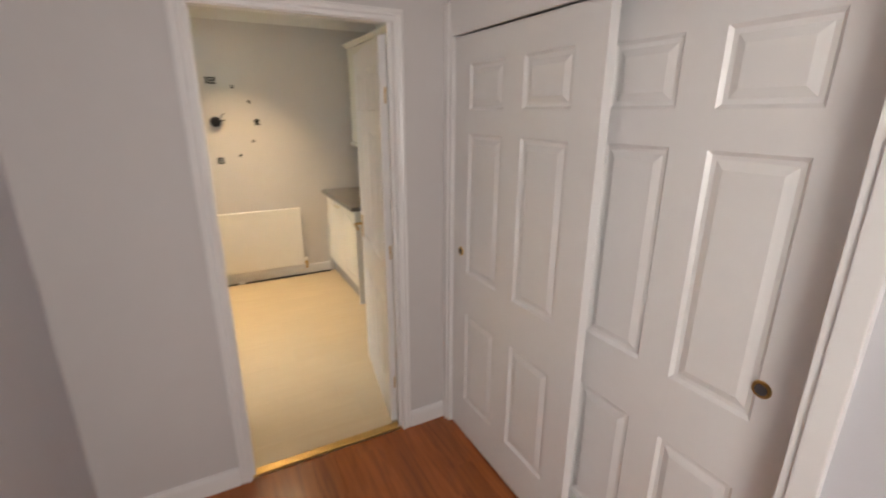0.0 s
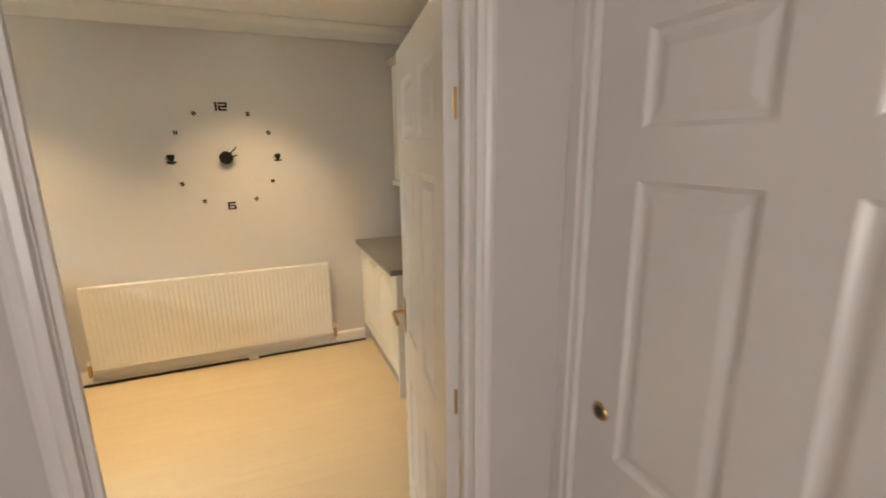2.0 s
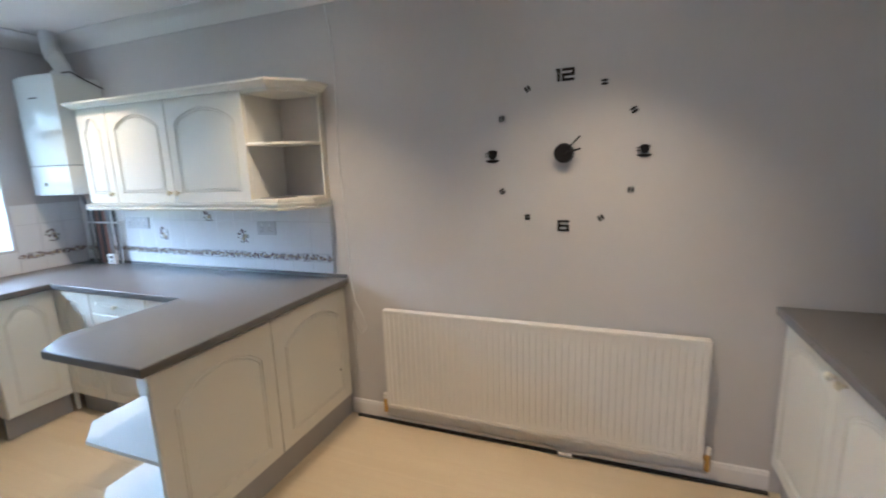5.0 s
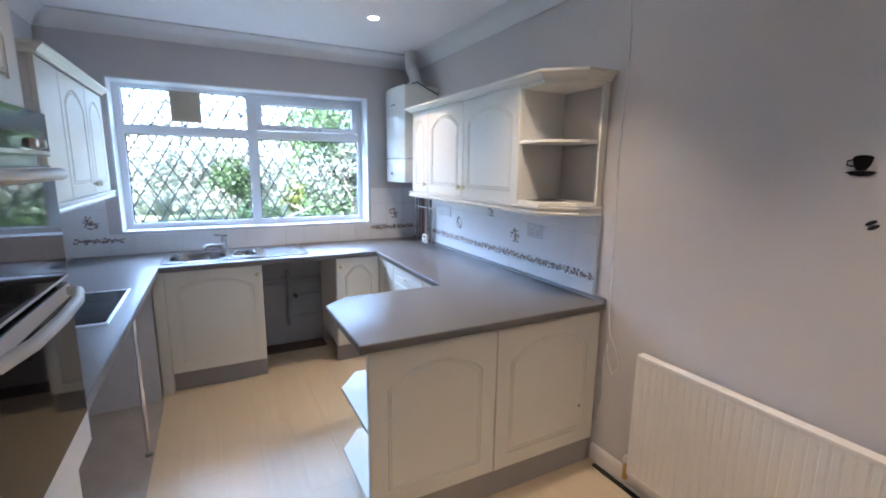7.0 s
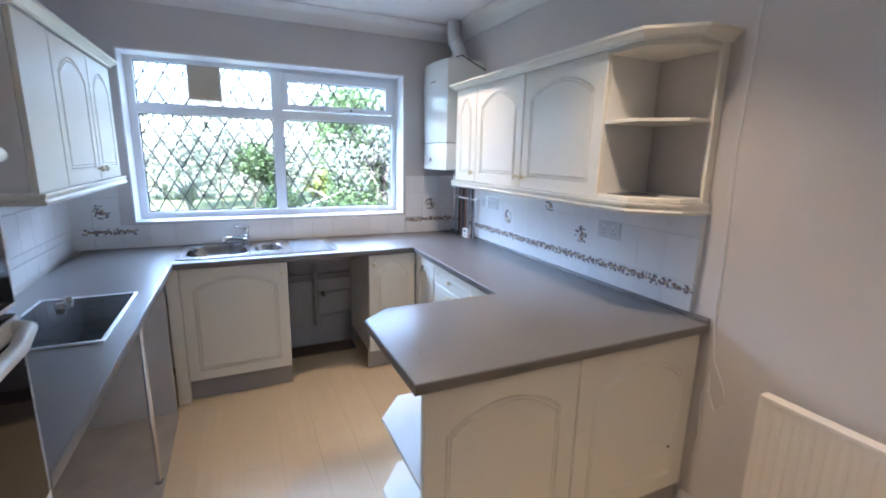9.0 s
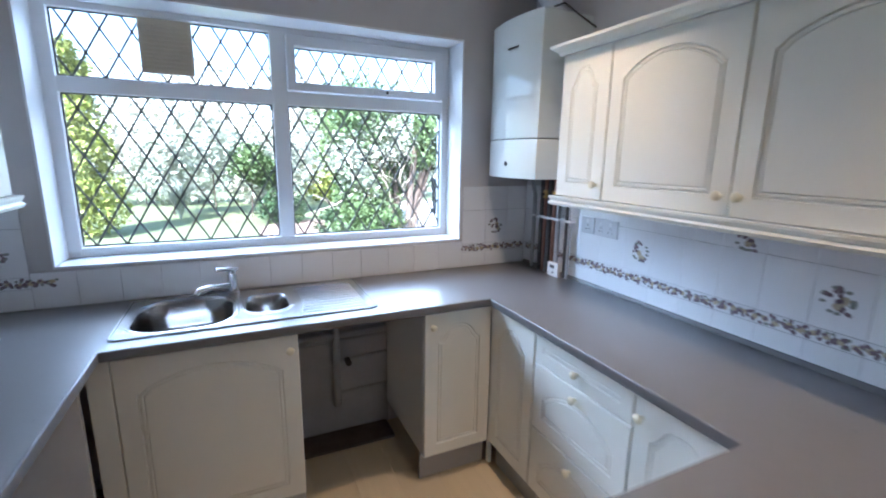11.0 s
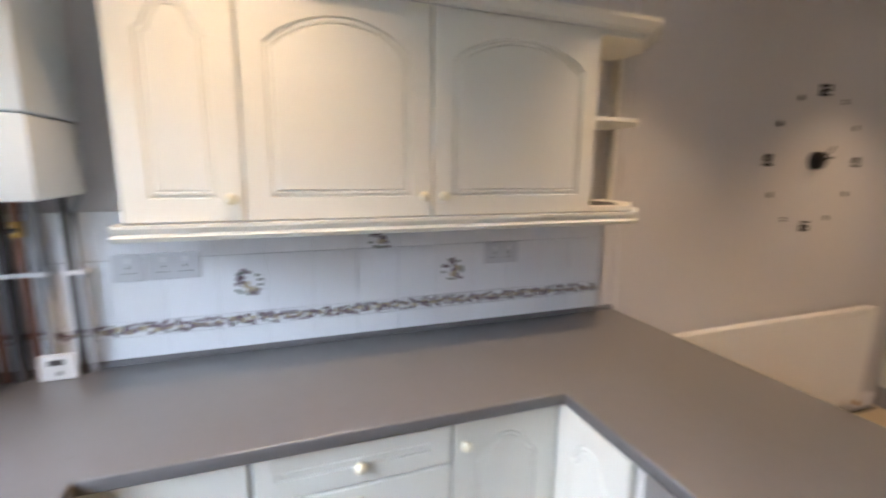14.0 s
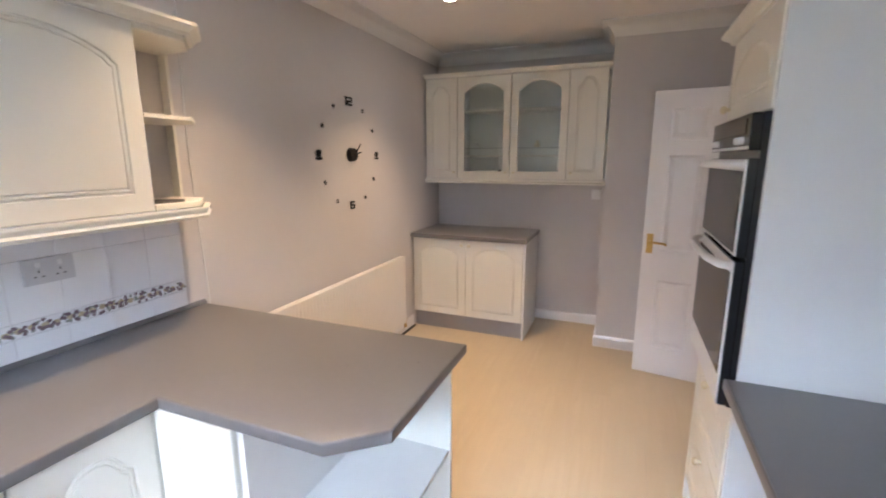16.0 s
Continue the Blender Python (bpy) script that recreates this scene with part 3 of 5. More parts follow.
# pressed deck: one sheet with two openings, its edge turned down
bm = bmesh.new()
for loop in (rounded(SX0 + 0.008, SX1, SY0, SY1, 0.03), rounded(B1[0] - 0.010, B1[1] + 0.010, B1[2] - 0.010, B1[3] + 0.010, 0.135), rounded(B2[0] - 0.010, B2[1] + 0.010, B2[2] - 0.010, B2[3] + 0.010, 0.085)):
    vs = [bm.verts.new((x, y, SZ + 0.002)) for x, y in loop]
    for k in range(len(vs)):
        bm.edges.new((vs[k], vs[(k + 1) % len(vs)]))
bmesh.ops.triangle_fill(bm, use_beauty=True, edges=bm.edges[:], normal=(0, 0, 1))
made = bmesh.ops.extrude_face_region(bm, geom=bm.faces[:])
bmesh.ops.translate(bm, vec=(0, 0, -0.003), verts=[v for v in made["geom"] if isinstance(v, bmesh.types.BMVert)])
bmesh.ops.recalc_face_normals(bm, faces=bm.faces[:])
part("deck", bm, M_STEEL, sink)
part("bowl", bowl(*B1, 0.125, 0.17, SZ + 0.0022), M_STEEL, sink, "deep main bowl", smooth=True)
part("bowl", bowl(*B2, 0.075, 0.12, SZ + 0.0022), M_STEEL, sink, "small half bowl", smooth=True)
part("rim", tube([(x, y, SZ + 0.001) for x, y in rounded(SX0 + 0.008, SX1, SY0, SY1, 0.03)] + [(SX1, SY1 - 0.03, SZ + 0.001)], 0.0045, 8), M_STEEL, sink, smooth=True)
for k in range(11):
    x = -3.175 - k * 0.036
    part("drainer_rib", tube([(x, 2.79 + (0.0 if k in (0, 1, 9, 10) else 0.012), SZ + 0.0012), (x, 3.062, SZ + 0.0012)], 0.0038, 8), M_STEEL, sink, smooth=True)
for bx, by, dz in ((-3.365, 2.35, 0.172), (-3.36, 2.66, 0.122)):
    part("waste", cyl((bx, by, SZ - dz), (bx, by, SZ - dz + 0.004), 0.04, n=24), M_CHROME, sink, "chrome strainer waste", smooth=True)
part("overflow_hole", cyl((-3.585, 3.05, SZ), (-3.585, 3.05, SZ + 0.003), 0.007, n=12), M_CHROME, sink)

tap = thing("mixer_tap", "chrome single-lever mixer tap behind the sink", "tap")
tx, ty = -3.575, 2.525
part("body", cyl((tx, ty, 0.909), (tx, ty, 1.005), 0.024, 0.022, n=20), M_CHROME, tap, smooth=True)
part("base_ring", cyl((tx, ty, 0.9085), (tx, ty, 0.918), 0.029, n=20), M_CHROME, tap, smooth=True)
part("spout", tube([(tx, ty, 0.948), (tx + 0.035, ty - 0.05, 0.956), (tx + 0.075, ty - 0.105, 0.962), (tx + 0.098, ty - 0.135, 0.958), (tx + 0.103, ty - 0.142, 0.944)], 0.0155, 12), M_CHROME, tap, smooth=True)
lev = part("lever", box(-0.026, 0.075, -0.017, 0.017, -0.003, 0.014, 0.006), M_CHROME, tap, "flat chrome lever", smooth=True)
lev.matrix_local = pose(tx, ty, 1.022, 0, -6, -68)
part("cap", cyl((tx, ty, 1.005), (tx, ty, 1.018), 0.022, 0.016, n=20), M_CHROME, tap, smooth=True)

# ---- hob, leg, space below ----
hob = thing("hob", "black ceramic hob with a steel trim set in the worktop", "hob")
part("glass", box(-2.475, -1.905, 1.70, 2.03, 0.9055, 0.912, 0.002), M_HOB, hob)
bm = box(-2.487, -1.893, 1.688, 1.700, 0.9052, 0.9135, 0.002)
box(-2.487, -1.893, 2.03, 2.042, 0.9052, 0.9135, 0.002, bm=bm)
box(-2.487, -2.475, 1.70, 2.03, 0.9052, 0.9135, 0.002, bm=bm)
box(-1.905, -1.893, 1.70, 2.03, 0.9052, 0.9135, 0.002, bm=bm)
part("trim", bm, M_ALU, hob, "pale satin metal trim")
for kx in (-2.43, -2.34):
    part("control_knob", cyl((kx, 1.80, 0.912), (kx, 1.80, 0.934), 0.019, 0.016, n=16), M_STEEL, hob, "steel control knob", smooth=True)
for kx, ky, r in ((-2.15, 1.80, 0.07), (-2.15, 1.95, 0.055), (-2.34, 1.93, 0.055), (-2.0, 1.87, 0.05)):
    part("heat_zone", cyl((kx, ky, 0.912), (kx, ky, 0.9124), r, n=32), M_HOB, hob)
leg = thing("support_pole", "chrome tubular support pole under the hob worktop", "support pole")
part("tube", cyl((-2.345, 2.06, 0.008), (-2.345, 2.06, TOP0), 0.011, n=16), M_CHROME, leg, smooth=True)
part("foot", cyl((-2.345, 2.06, 0.0), (-2.345, 2.06, 0.008), 0.026, 0.02, n=20), M_CHROME, leg, smooth=True)

# ---- oven housing ----
OX0, OX1, OY = -1.138, -0.538, 2.075
oven_unit = unit("oven_housing", pose(OX1, OY, 0, 0, 0, 180), 0.60, 0.54, 0.145, 1.995,
     [(0.002, 1.695, 0.596, 0.296, (0.04, 0.05), "arch"), (0.002, 0.472, 0.596, 0.318, (0.3, 0.25), "arch"), (0.002, 0.147, 0.596, 0.321, (0.3, 0.25), "arch")],
     "tall cream oven housing with drawers below and cupboard above", "tall cabinet", plinth=1)
part("side_panel", box(0.602, 0.62, 0.004, 0.54, 0.0, 1.995, 0.001), M_CABIN, oven_unit, "tall white end panel")
part("side_panel", box(-0.02, -0.002, 0.004, 0.54, 0.0, 1.995, 0.001), M_CABIN, oven_unit, "tall white end panel")
CORN = [(0.0, 0.0), (0.010, 0.0), (0.013, 0.010), (0.028, 0.022), (0.040, 0.029), (0.042, 0.040), (0.0, 0.040)]
solid("cornice", sweep(CORN, [(OX1 + 0.022, YS + 0.005, 1.991), (OX1 + 0.022, OY, 1.991), (OX0 - 0.022, OY, 1.991), (OX0 - 0.022, YS + 0.005, 1.991)]), M_CAB, "cream cornice on top of the oven housing", "cornice")
oven = thing("double_oven", "white built-in double oven with dark glass doors", "oven", m=pose(OX1, OY + 0.012, 0, 0, 0, 180))
part("body", box(0.002, 0.598, 0.0, 0.031, 0.797, 1.69, 0.002), M_BLACK, oven, "black oven casing")
part("control_panel", box(0.006, 0.594, -0.028, 0.0, 1.585, 1.688, 0.004), M_DARKGLASS, oven, "black glass control panel")
part("trim_strip", box(0.006, 0.594, -0.0295, -0.0285, 1.588, 1.597, 0.0003), M_PLASTIC, oven, "thin white strip under the controls")
part("display", box(0.06, 0.54, -0.0305, -0.0285, 1.632, 1.675, 0.001), M_BLACK, oven, "dark display")
for kx in (0.08, 0.14, 0.46, 0.52):
    part("control_knob", cyl((kx, -0.028, 1.613), (kx, -0.04, 1.613), 0.012, 0.01, n=16), M_PLASTIC, oven, smooth=True)
for z0, z1, low in ((1.275, 1.562, 0.012), (0.800, 1.262, 0.098)):
    door = part("oven_door", box(0.004, 0.596, -0.024, -0.001, z0, z1, 0.003), M_BLACK, oven, "black-edged oven door")
    part("front_plate", box(0.008, 0.592, -0.030, -0.0245, z0 + 0.003, z1 - 0.003, 0.002), M_PLASTIC, door, "white front plate")
    part("glass", box(0.020, 0.580, -0.0325, -0.0305, z0 + low, z1 - 0.036, 0.001), M_DARKGLASS, door, "dark glass")
    bar = tube([(0.025, -0.02, z1 - 0.018), (0.05, -0.055, z1 - 0.018), (0.15, -0.075, z1 - 0.018), (0.30, -0.08, z1 - 0.018), (0.45, -0.075, z1 - 0.018), (0.55, -0.055, z1 - 0.018), (0.575, -0.02, z1 - 0.018)], 0.013, 12)
    part("handle", bar, M_PLASTIC, door, "curved white bar handle", smooth=True)

# ---- wall units ----
def cornice(path, z, label):
    return solid("cornice", sweep(CORN, [(x, y, z) for x, y in path]), M_CAB, label, "cornice")


PEL = [(0.0, 0.0), (0.016, 0.0), (0.022, 0.012), (0.012, 0.02), (0.02, 0.034), (0.02, 0.042), (0.0, 0.042)]
WZ, WT, WYF = 1.388, 1.995, 3.912
for x0, w, kx in ((-2.998, 0.286, 0.25), (-2.712, 0.522, 0.49), (-2.190, 0.588, 0.03)):
    unit("wall_cabinet", pose(x0, WYF, 0), w, 0.30, WZ, WT, [(0.002, WZ, w - 0.004, WT - WZ - 0.004, (kx, 0.062), "arch")],
         "cream wall cabinet with an arched door and ivory knob", "cabinet", G_WALL)
SH = [(-1.600, WYF + 0.004), (-1.425, WYF + 0.004), (-1.300, 4.05), (-1.300, 4.212), (-1.600, 4.212)]
ob = thing("corner_shelf_unit", "cream open corner shelves at the end of the wall cabinets", "shelf unit", G_WALL)
for z, h in ((WZ, 0.02), (1.70, 0.014), (WT - 0.022, 0.02)):
    part("shelf", prism(SH, z, z + h, 0.002), M_CAB, ob)
part("post", box(-1.308, -1.294, 4.17, 4.212, WZ, WT, 0.003), M_CAB, ob)
part("stain", prism([(-1.58, 3.95), (-1.47, 3.94), (-1.40, 4.03), (-1.45, 4.12), (-1.58, 4.13)], WZ + 0.0205, WZ + 0.0225), M_LAG, ob, "dark scorched patch on the bottom shelf")
cornice([(-3.0, 4.21), (-3.0, WYF - 0.004), (-1.421, WYF - 0.004), (-1.292, 4.045), (-1.292, 4.21)], WT - 0.004, "cream cornice along the wall cabinets")
solid("pelmet", sweep(PEL, [(x, y, WZ - 0.044) for x, y in [(-2.998, 4.20), (-2.998, WYF - 0.002), (-1.423, WYF - 0.002), (-1.296, 4.048), (-1.296, 4.205)]]), M_CAB, "cream light pelmet under the wall cabinets", "pelmet")

# wall units above the hob, facing the room
LYF = 1.862
for x1, w in ((-2.945, 0.44), (-2.445, 0.498), (-2.125, 0.318)):
    unit("wall_cabinet", pose(x1, LYF, 0, 0, 0, 180), w, 0.30, WZ + 0.01, WT + 0.015, [(0.002, WZ + 0.01, w - 0.004, WT - WZ, (0.035 if x1 < -2.9 else w - 0.04, 0.06) if w > 0.4 else None, "arch" if w > 0.4 else "plain")],
         "cream wall cabinet with an arched door above the hob", "cabinet", G_WALL)
cornice([(-2.125, 1.56), (-2.125, LYF + 0.004), (-3.387, LYF + 0.004), (-3.387, 1.56)], WT + 0.015, "cream cornice along the cabinets above the hob")
solid("pelmet", sweep(PEL, [(x, y, WZ - 0.033) for x, y in [(-2.125, 1.56), (-2.125, LYF + 0.002), (-3.387, LYF + 0.002), (-3.387, 1.56)]]), M_CAB, "cream light pelmet above the hob", "pelmet")

# ---- alcove units ----
ob = unit("base_cabinet", pose(1.0, 4.205, 0, 0, 0, -90), 1.03, 0.57, 0.155, 0.866, [(0.004, 0.157, 0.510, 0.706, (0.475, 0.66), "arch"), (0.516, 0.157, 0.510, 0.706, (0.035, 0.66), "arch")],
          "cream double base cabinet with grey plinth in the alcove", "cabinet", plinth=1)
part("end_panel", box(1.031, 1.047, 0.0, 0.57, 0.0, 0.866, 0.001), M_CABIN, ob, "pale end panel")
solid("alcove_worktop", prism([(0.962, 4.21), (0.962, 3.148), (1.60, 3.148), (1.60, 4.21)], 0.867, 0.906, 0.006), M_TOP, "slate-grey laminate worktop on the alcove cabinet", "worktop", smooth=True)

DCX = 1.32
dc = thing("display_cabinet", "cream display wall cabinet with two glazed arched doors", "cabinet", m=pose(DCX, 4.21, 0, 0, 0, -90))
DB, DT = 1.388, 2.285
cols = [(0.004, 0.316, False), (0.322, 0.496, True), (0.820, 0.490, True), (1.312, 0.302, False)]
bm = box(0.0, 0.018, 0.022, 0.33, DB, DT)
box(1.62, 1.638, 0.022, 0.33, DB, DT, bm=bm)
box(0.018, 1.62, 0.022, 0.33, DB, DB + 0.018, bm=bm)
box(0.018, 1.62, 0.022, 0.33, DT - 0.018, DT, bm=bm)
box(0.018, 1.62, 0.318, 0.33, DB + 0.018, DT - 0.018, bm=bm)
box(0.314, 0.332, 0.022, 0.318, DB + 0.018, DT - 0.018, bm=bm)
box(1.302, 1.320, 0.022, 0.318, DB + 0.018, DT - 0.018, bm=bm)
part("body", bm, M_PINK, dc, "pale grey-green cabinet interior")
for x, w, glazed in cols:
    f = part("door", front_mesh(w - 0.004, DT - DB - 0.004, margin=0.062, hole=glazed, rise=0.08), M_CAB, dc)
    f.matrix_local = pose(x, 0, DB + 0.002)
    if glazed:
        pane = part("pane", box(0.055, w - 0.06, 0.009, 0.012, 0.055, DT - DB - 0.06), M_CABGLASS, f, "clear glass pane")
        pane.visible_shadow = False
        part("glazing_bead", tube([(px, 0.006, pz) for px, pz in arch_outline(0.085, w - 0.089, 0.085, DT - DB - 0.20, DT - DB - 0.105)] , 0.0028, 6), M_PLASTIC, f, "thin white border line")
    kx = {0.004: 0.285, 0.322: 0.46, 0.820: 0.035, 1.312: 0.035}[x]
    part("knob", knob_mesh(kx, 0.055, 0.012), M_IVORY, f, "small ivory knob", smooth=True)
for z in (1.585, 1.66, 1.99):
    sh = part("glass_shelf" if z < 1.6 else "shelf", box(0.333, 1.301, 0.05, 0.316, z, z + (0.006 if z == 1.66 else 0.014), 0.001), M_CAB if z != 1.66 else M_CABGLASS, dc)
    sh.visible_shadow = z != 1.66
solid("cornice", sweep([(x, z * 0.9) for x, z in CORN], [(DCX - 0.003, 4.212, DT), (DCX - 0.003, YP + 0.003, DT)]), M_CAB, "cream cornice on top of the display cabinet", "cornice")
solid("pelmet", sweep(PEL, [(DCX - 0.002, 4.212, DB - 0.043), (DCX - 0.002, YP + 0.004, DB - 0.043)]), M_CAB, "cream light pelmet under the display cabinet", "pelmet")


# small ornaments behind the cabinet glass
def ornament(x, y, z, s, colour_mat, label):
    bm = bmesh.new()
    prof = [(0.0, 0.0), (0.55, 0.0), (0.9, 0.25), (1.0, 0.7), (0.75, 1.15), (0.4, 1.4), (0.5, 1.7), (0.42, 1.95), (0.0, 2.05)]
    rings = [[bm.verts.new((x + r * s * math.cos(a), y + r * s * math.sin(a), z + h * s)) for a in [2 * math.pi * k / 12 for k in range(12)]] for r, h in prof[1:-1]]
    for a, b in zip(rings, rings[1:]):
        for k in range(12):
            bm.faces.new((a[k], a[(k + 1) % 12], b[(k + 1) % 12], b[k]))
    bm.faces.new(rings[0][::-1])
    bm.faces.new(rings[-1])
    solid("ornament", bm, colour_mat, label, "ornament", "cabinet ornaments", smooth=True)


for oy, oz, s, mm, lb in ((3.75, 1.667, 0.03, M_PLASTIC, "small white china jar on the cabinet shelf"), (3.47, 1.667, 0.036, M_PINK, "small grey china pot on the cabinet shelf"),
                          (3.18, 1.667, 0.03, M_IVORY, "small cream china pot on the cabinet shelf"), (2.96, 1.667, 0.036, M_PLASTIC, "small white china vase on the cabinet shelf"),
                          (3.52, 1.407, 0.03, M_BLACK, "small dark bowl at the bottom of the cabinet"), (2.95, 1.407, 0.04, M_PLASTIC, "small white jug at the bottom of the cabinet")):
    ornament(1.46, oy, oz, s, mm, lb)

# ---- window ----
XF = -3.865
win = thing("window_1", "white upvc window with diamond leaded panes above the sink", "window", kind="structure")
PANES = [(1.915, 2.768, 1.122, 1.798), (2.848, 3.707, 1.122, 1.795), (1.915, 2.772, 1.870, 2.137), (2.890, 3.653, 1.914, 2.080)]
bm = box(XF - 0.035, XF + 0.035, WY0 + 0.001, 1.912, WZ0, WZ1 - 0.001, 0.006)
box(XF - 0.035, XF + 0.035, 3.710, WY1 - 0.001, WZ0, WZ1 - 0.001, 0.006, bm=bm)
box(XF - 0.034, XF + 0.034, 1.90, 3.72, WZ0, 1.119, 0.006, bm=bm)
box(XF - 0.034, XF + 0.034, 1.90, 3.72, 2.140, WZ1 - 0.001, 0.006, bm=bm)
box(XF - 0.033, XF + 0.033, 2.771, 2.845, 1.11, 2.15, 0.006, bm=bm)
box(XF - 0.032, XF + 0.032, 1.90, 3.72, 1.801, 1.867, 0.006, bm=bm)
part("window_frame", bm, M_UPVC, win)
bm = box(XF - 0.02, XF + 0.05, 2.848, 2.887, 1.872, 2.136, 0.005)
box(XF - 0.02, XF + 0.05, 3.656, 3.706, 1.872, 2.136, 0.005, bm=bm)
box(XF - 0.02, XF + 0.049, 2.88, 3.66, 1.872, 1.911, 0.005, bm=bm)
box(XF - 0.02, XF + 0.049, 2.88, 3.66, 2.083, 2.136, 0.005, bm=bm)
cas = part("casement", bm, M_UPVC, win, "opening top casement")
bm = box(XF + 0.05, XF + 0.066, 3.285, 3.345, 1.878, 1.902, 0.004)
box(XF + 0.066, XF + 0.08, 3.315, 3.42, 1.882, 1.896, 0.004, bm=bm)
h = part("handle", bm, M_PLASTIC, cas, "white espagnolette handle")
part("lock_button", cyl((XF + 0.078, 3.36, 1.889), (XF + 0.084, 3.36, 1.889), 0.008, n=14), M_LAG, h, "dark lock button")
for y0, y1, z0, z1 in PANES:
    p = part("pane", box(XF - 0.003, XF + 0.003, y0 - 0.006, y1 + 0.006, z0 - 0.006, z1 + 0.006), M_PANE, win, "clear leaded glass pane")
    p.visible_shadow = False
    bm = bmesh.new()
    dy, dz = 0.118, 0.205
    slope = dz / dy

    def strip(a, b):
        (ya, za), (yb, zb) = a, b
        d = Vector((0, yb - ya, zb - za))
        if d.length < 0.02:
            return
        mm = Matrix.LocRotScale((XF + 0.0045, (ya + yb) / 2, (za + zb) / 2), Vector((0, 0, 1)).rotation_difference(d), (0.003, 0.0086, d.length))
        bmesh.ops.create_cube(bm, size=1.0, matrix=mm)

    for sg in (1, -1):
        k = -12
        while k < 24:
            base = y0 + 0.05 + k * dy
            ya, za, yb, zb = base, z0, base + sg * (z1 - z0) / slope, z1
            pts = []
            for lim in (y0, y1):
                if (ya - lim) * (yb - lim) < 0:
                    f = (lim - ya) / (yb - ya)
                    pts.append((lim, za + f * (zb - za)))
            cand = [q for q in [(ya, za), (yb, zb)] if y0 <= q[0] <= y1] + pts
            if len(cand) == 2:
                strip(*cand)
            k += 1
    part("lead_lattice", bm, M_LEAD, p, "diamond lead strips")
    bm = bmesh.new()
    for a, b in (((y0, z0), (y1, z0)), ((y0, z1), (y1, z1)), ((y0, z0), (y0, z1)), ((y1, z0), (y1, z1))):
        strip(a, b)
    part("gasket", bm, M_LEAD, p, "black rubber gasket")
vent = thing("window_vent", "yellowed plastic extractor vent fixed to the window pane", "vent")
part("housing", box(XF + 0.012, XF + 0.04, 2.225, 2.438, 1.902, 2.137, 0.014), M_VENT, vent)
for k in range(11):
    part("louvre", box(XF + 0.04, XF + 0.047, 2.238, 2.425, 1.917 + k * 0.0185, 1.929 + k * 0.0185, 0.002), M_VENT, vent)
cord = tube([(XF + 0.045, 3.70, 2.10), (XF + 0.05, 3.735, 1.9), (XF + 0.05, 3.738, 1.42)], 0.0018, 6)
solid("blind_cord", cord, M_PLASTIC, "thin white cord hanging in the window reveal", "cord")
bm = box(XF + 0.036, XW + 0.006, WY0 + 0.001, WY1 - 0.001, WZ0 + 0.0005, WZ0 + 0.012, 0.003)
part("window_sill", bm, M_TILE, win, "white tiled sill")
bm = box(XF + 0.036, XW + 0.003, WY0 + 0.0005, WY0 + 0.010, WZ0 + 0.012, WZ1 - 0.001, 0.002)
box(XF + 0.036, XW + 0.003, WY1 - 0.010, WY1 - 0.0005, WZ0 + 0.012, WZ1 - 0.001, 0.002, bm=bm)
box(XF + 0.036, XW + 0.003, WY0 + 0.01, WY1 - 0.01, WZ1 - 0.011, WZ1 - 0.001, 0.002, bm=bm)
part("reveal_lining", bm, M_UPVC, win, "white painted reveal")

# ---- boiler ----
boiler = thing("boiler", "white wall-hung combination boiler with a flue on top", "boiler")
BX0, BX1, BY0, BZ0, BZ1 = -3.60, -3.158, 3.885, 1.447, 2.236
pts = [(BX0, 4.21), (BX0, BY0 + 0.03)] + [(BX0 + (BX1 - BX0) * k / 10, BY0 + 0.028 * (2 * k / 10 - 1) ** 2) for k in range(0, 11)] + [(BX1, BY0 + 0.03), (BX1, 4.21)]
part("casing", prism(pts, 1.649, BZ1, 0.006), M_BOILER, boiler, smooth=True)
part("lower_flap", prism(pts, BZ0, 1.646, 0.006), M_BOILER, boiler, "drop-down lower flap", smooth=True)
part("logo_bar", box(-3.405, -3.315, BY0 - 0.0015, BY0 + 0.003, 2.088, 2.096), M_LAG, boiler, "small dark badge")
part("catch", cyl((-3.385, BY0 + 0.004, 1.522), (-3.385, BY0 - 0.004, 1.522), 0.012, n=16), M_LAG, boiler, "round dark catch")
part("flue_base", cyl((-3.33, 4.085, BZ1), (-3.33, 4.085, BZ1 + 0.05), 0.068, n=24), M_PLASTIC, boiler, smooth=True)
part("flue", tube([(-3.33, 4.085, BZ1 + 0.04), (-3.333, 4.085, BZ1 + 0.085), (-3.365, 4.085, BZ1 + 0.125), (-3.395, 4.085, BZ1 + 0.165), (-3.42, 4.085, BZ1 + 0.205), (-3.43, 4.085, BZ1 + 0.24), (-3.432, 4.085, CEIL)], 0.052, 20), M_PLASTIC, boiler, "white flue elbow", smooth=True)
part("flue_collar", tube([(-3.382, 4.085, BZ1 + 0.148), (-3.405, 4.085, BZ1 + 0.174)], 0.057, 20), M_PLASTIC, boiler, smooth=True)
part("cable", tube([(-3.2, 4.0, BZ1 + 0.02), (-3.15, 4.02, BZ1 + 0.025), (-3.135, 4.1, BZ1 - 0.02), (-3.135, 4.205, BZ1 - 0.06)], 0.005, 8), M_LAG, boiler, "grey cable")
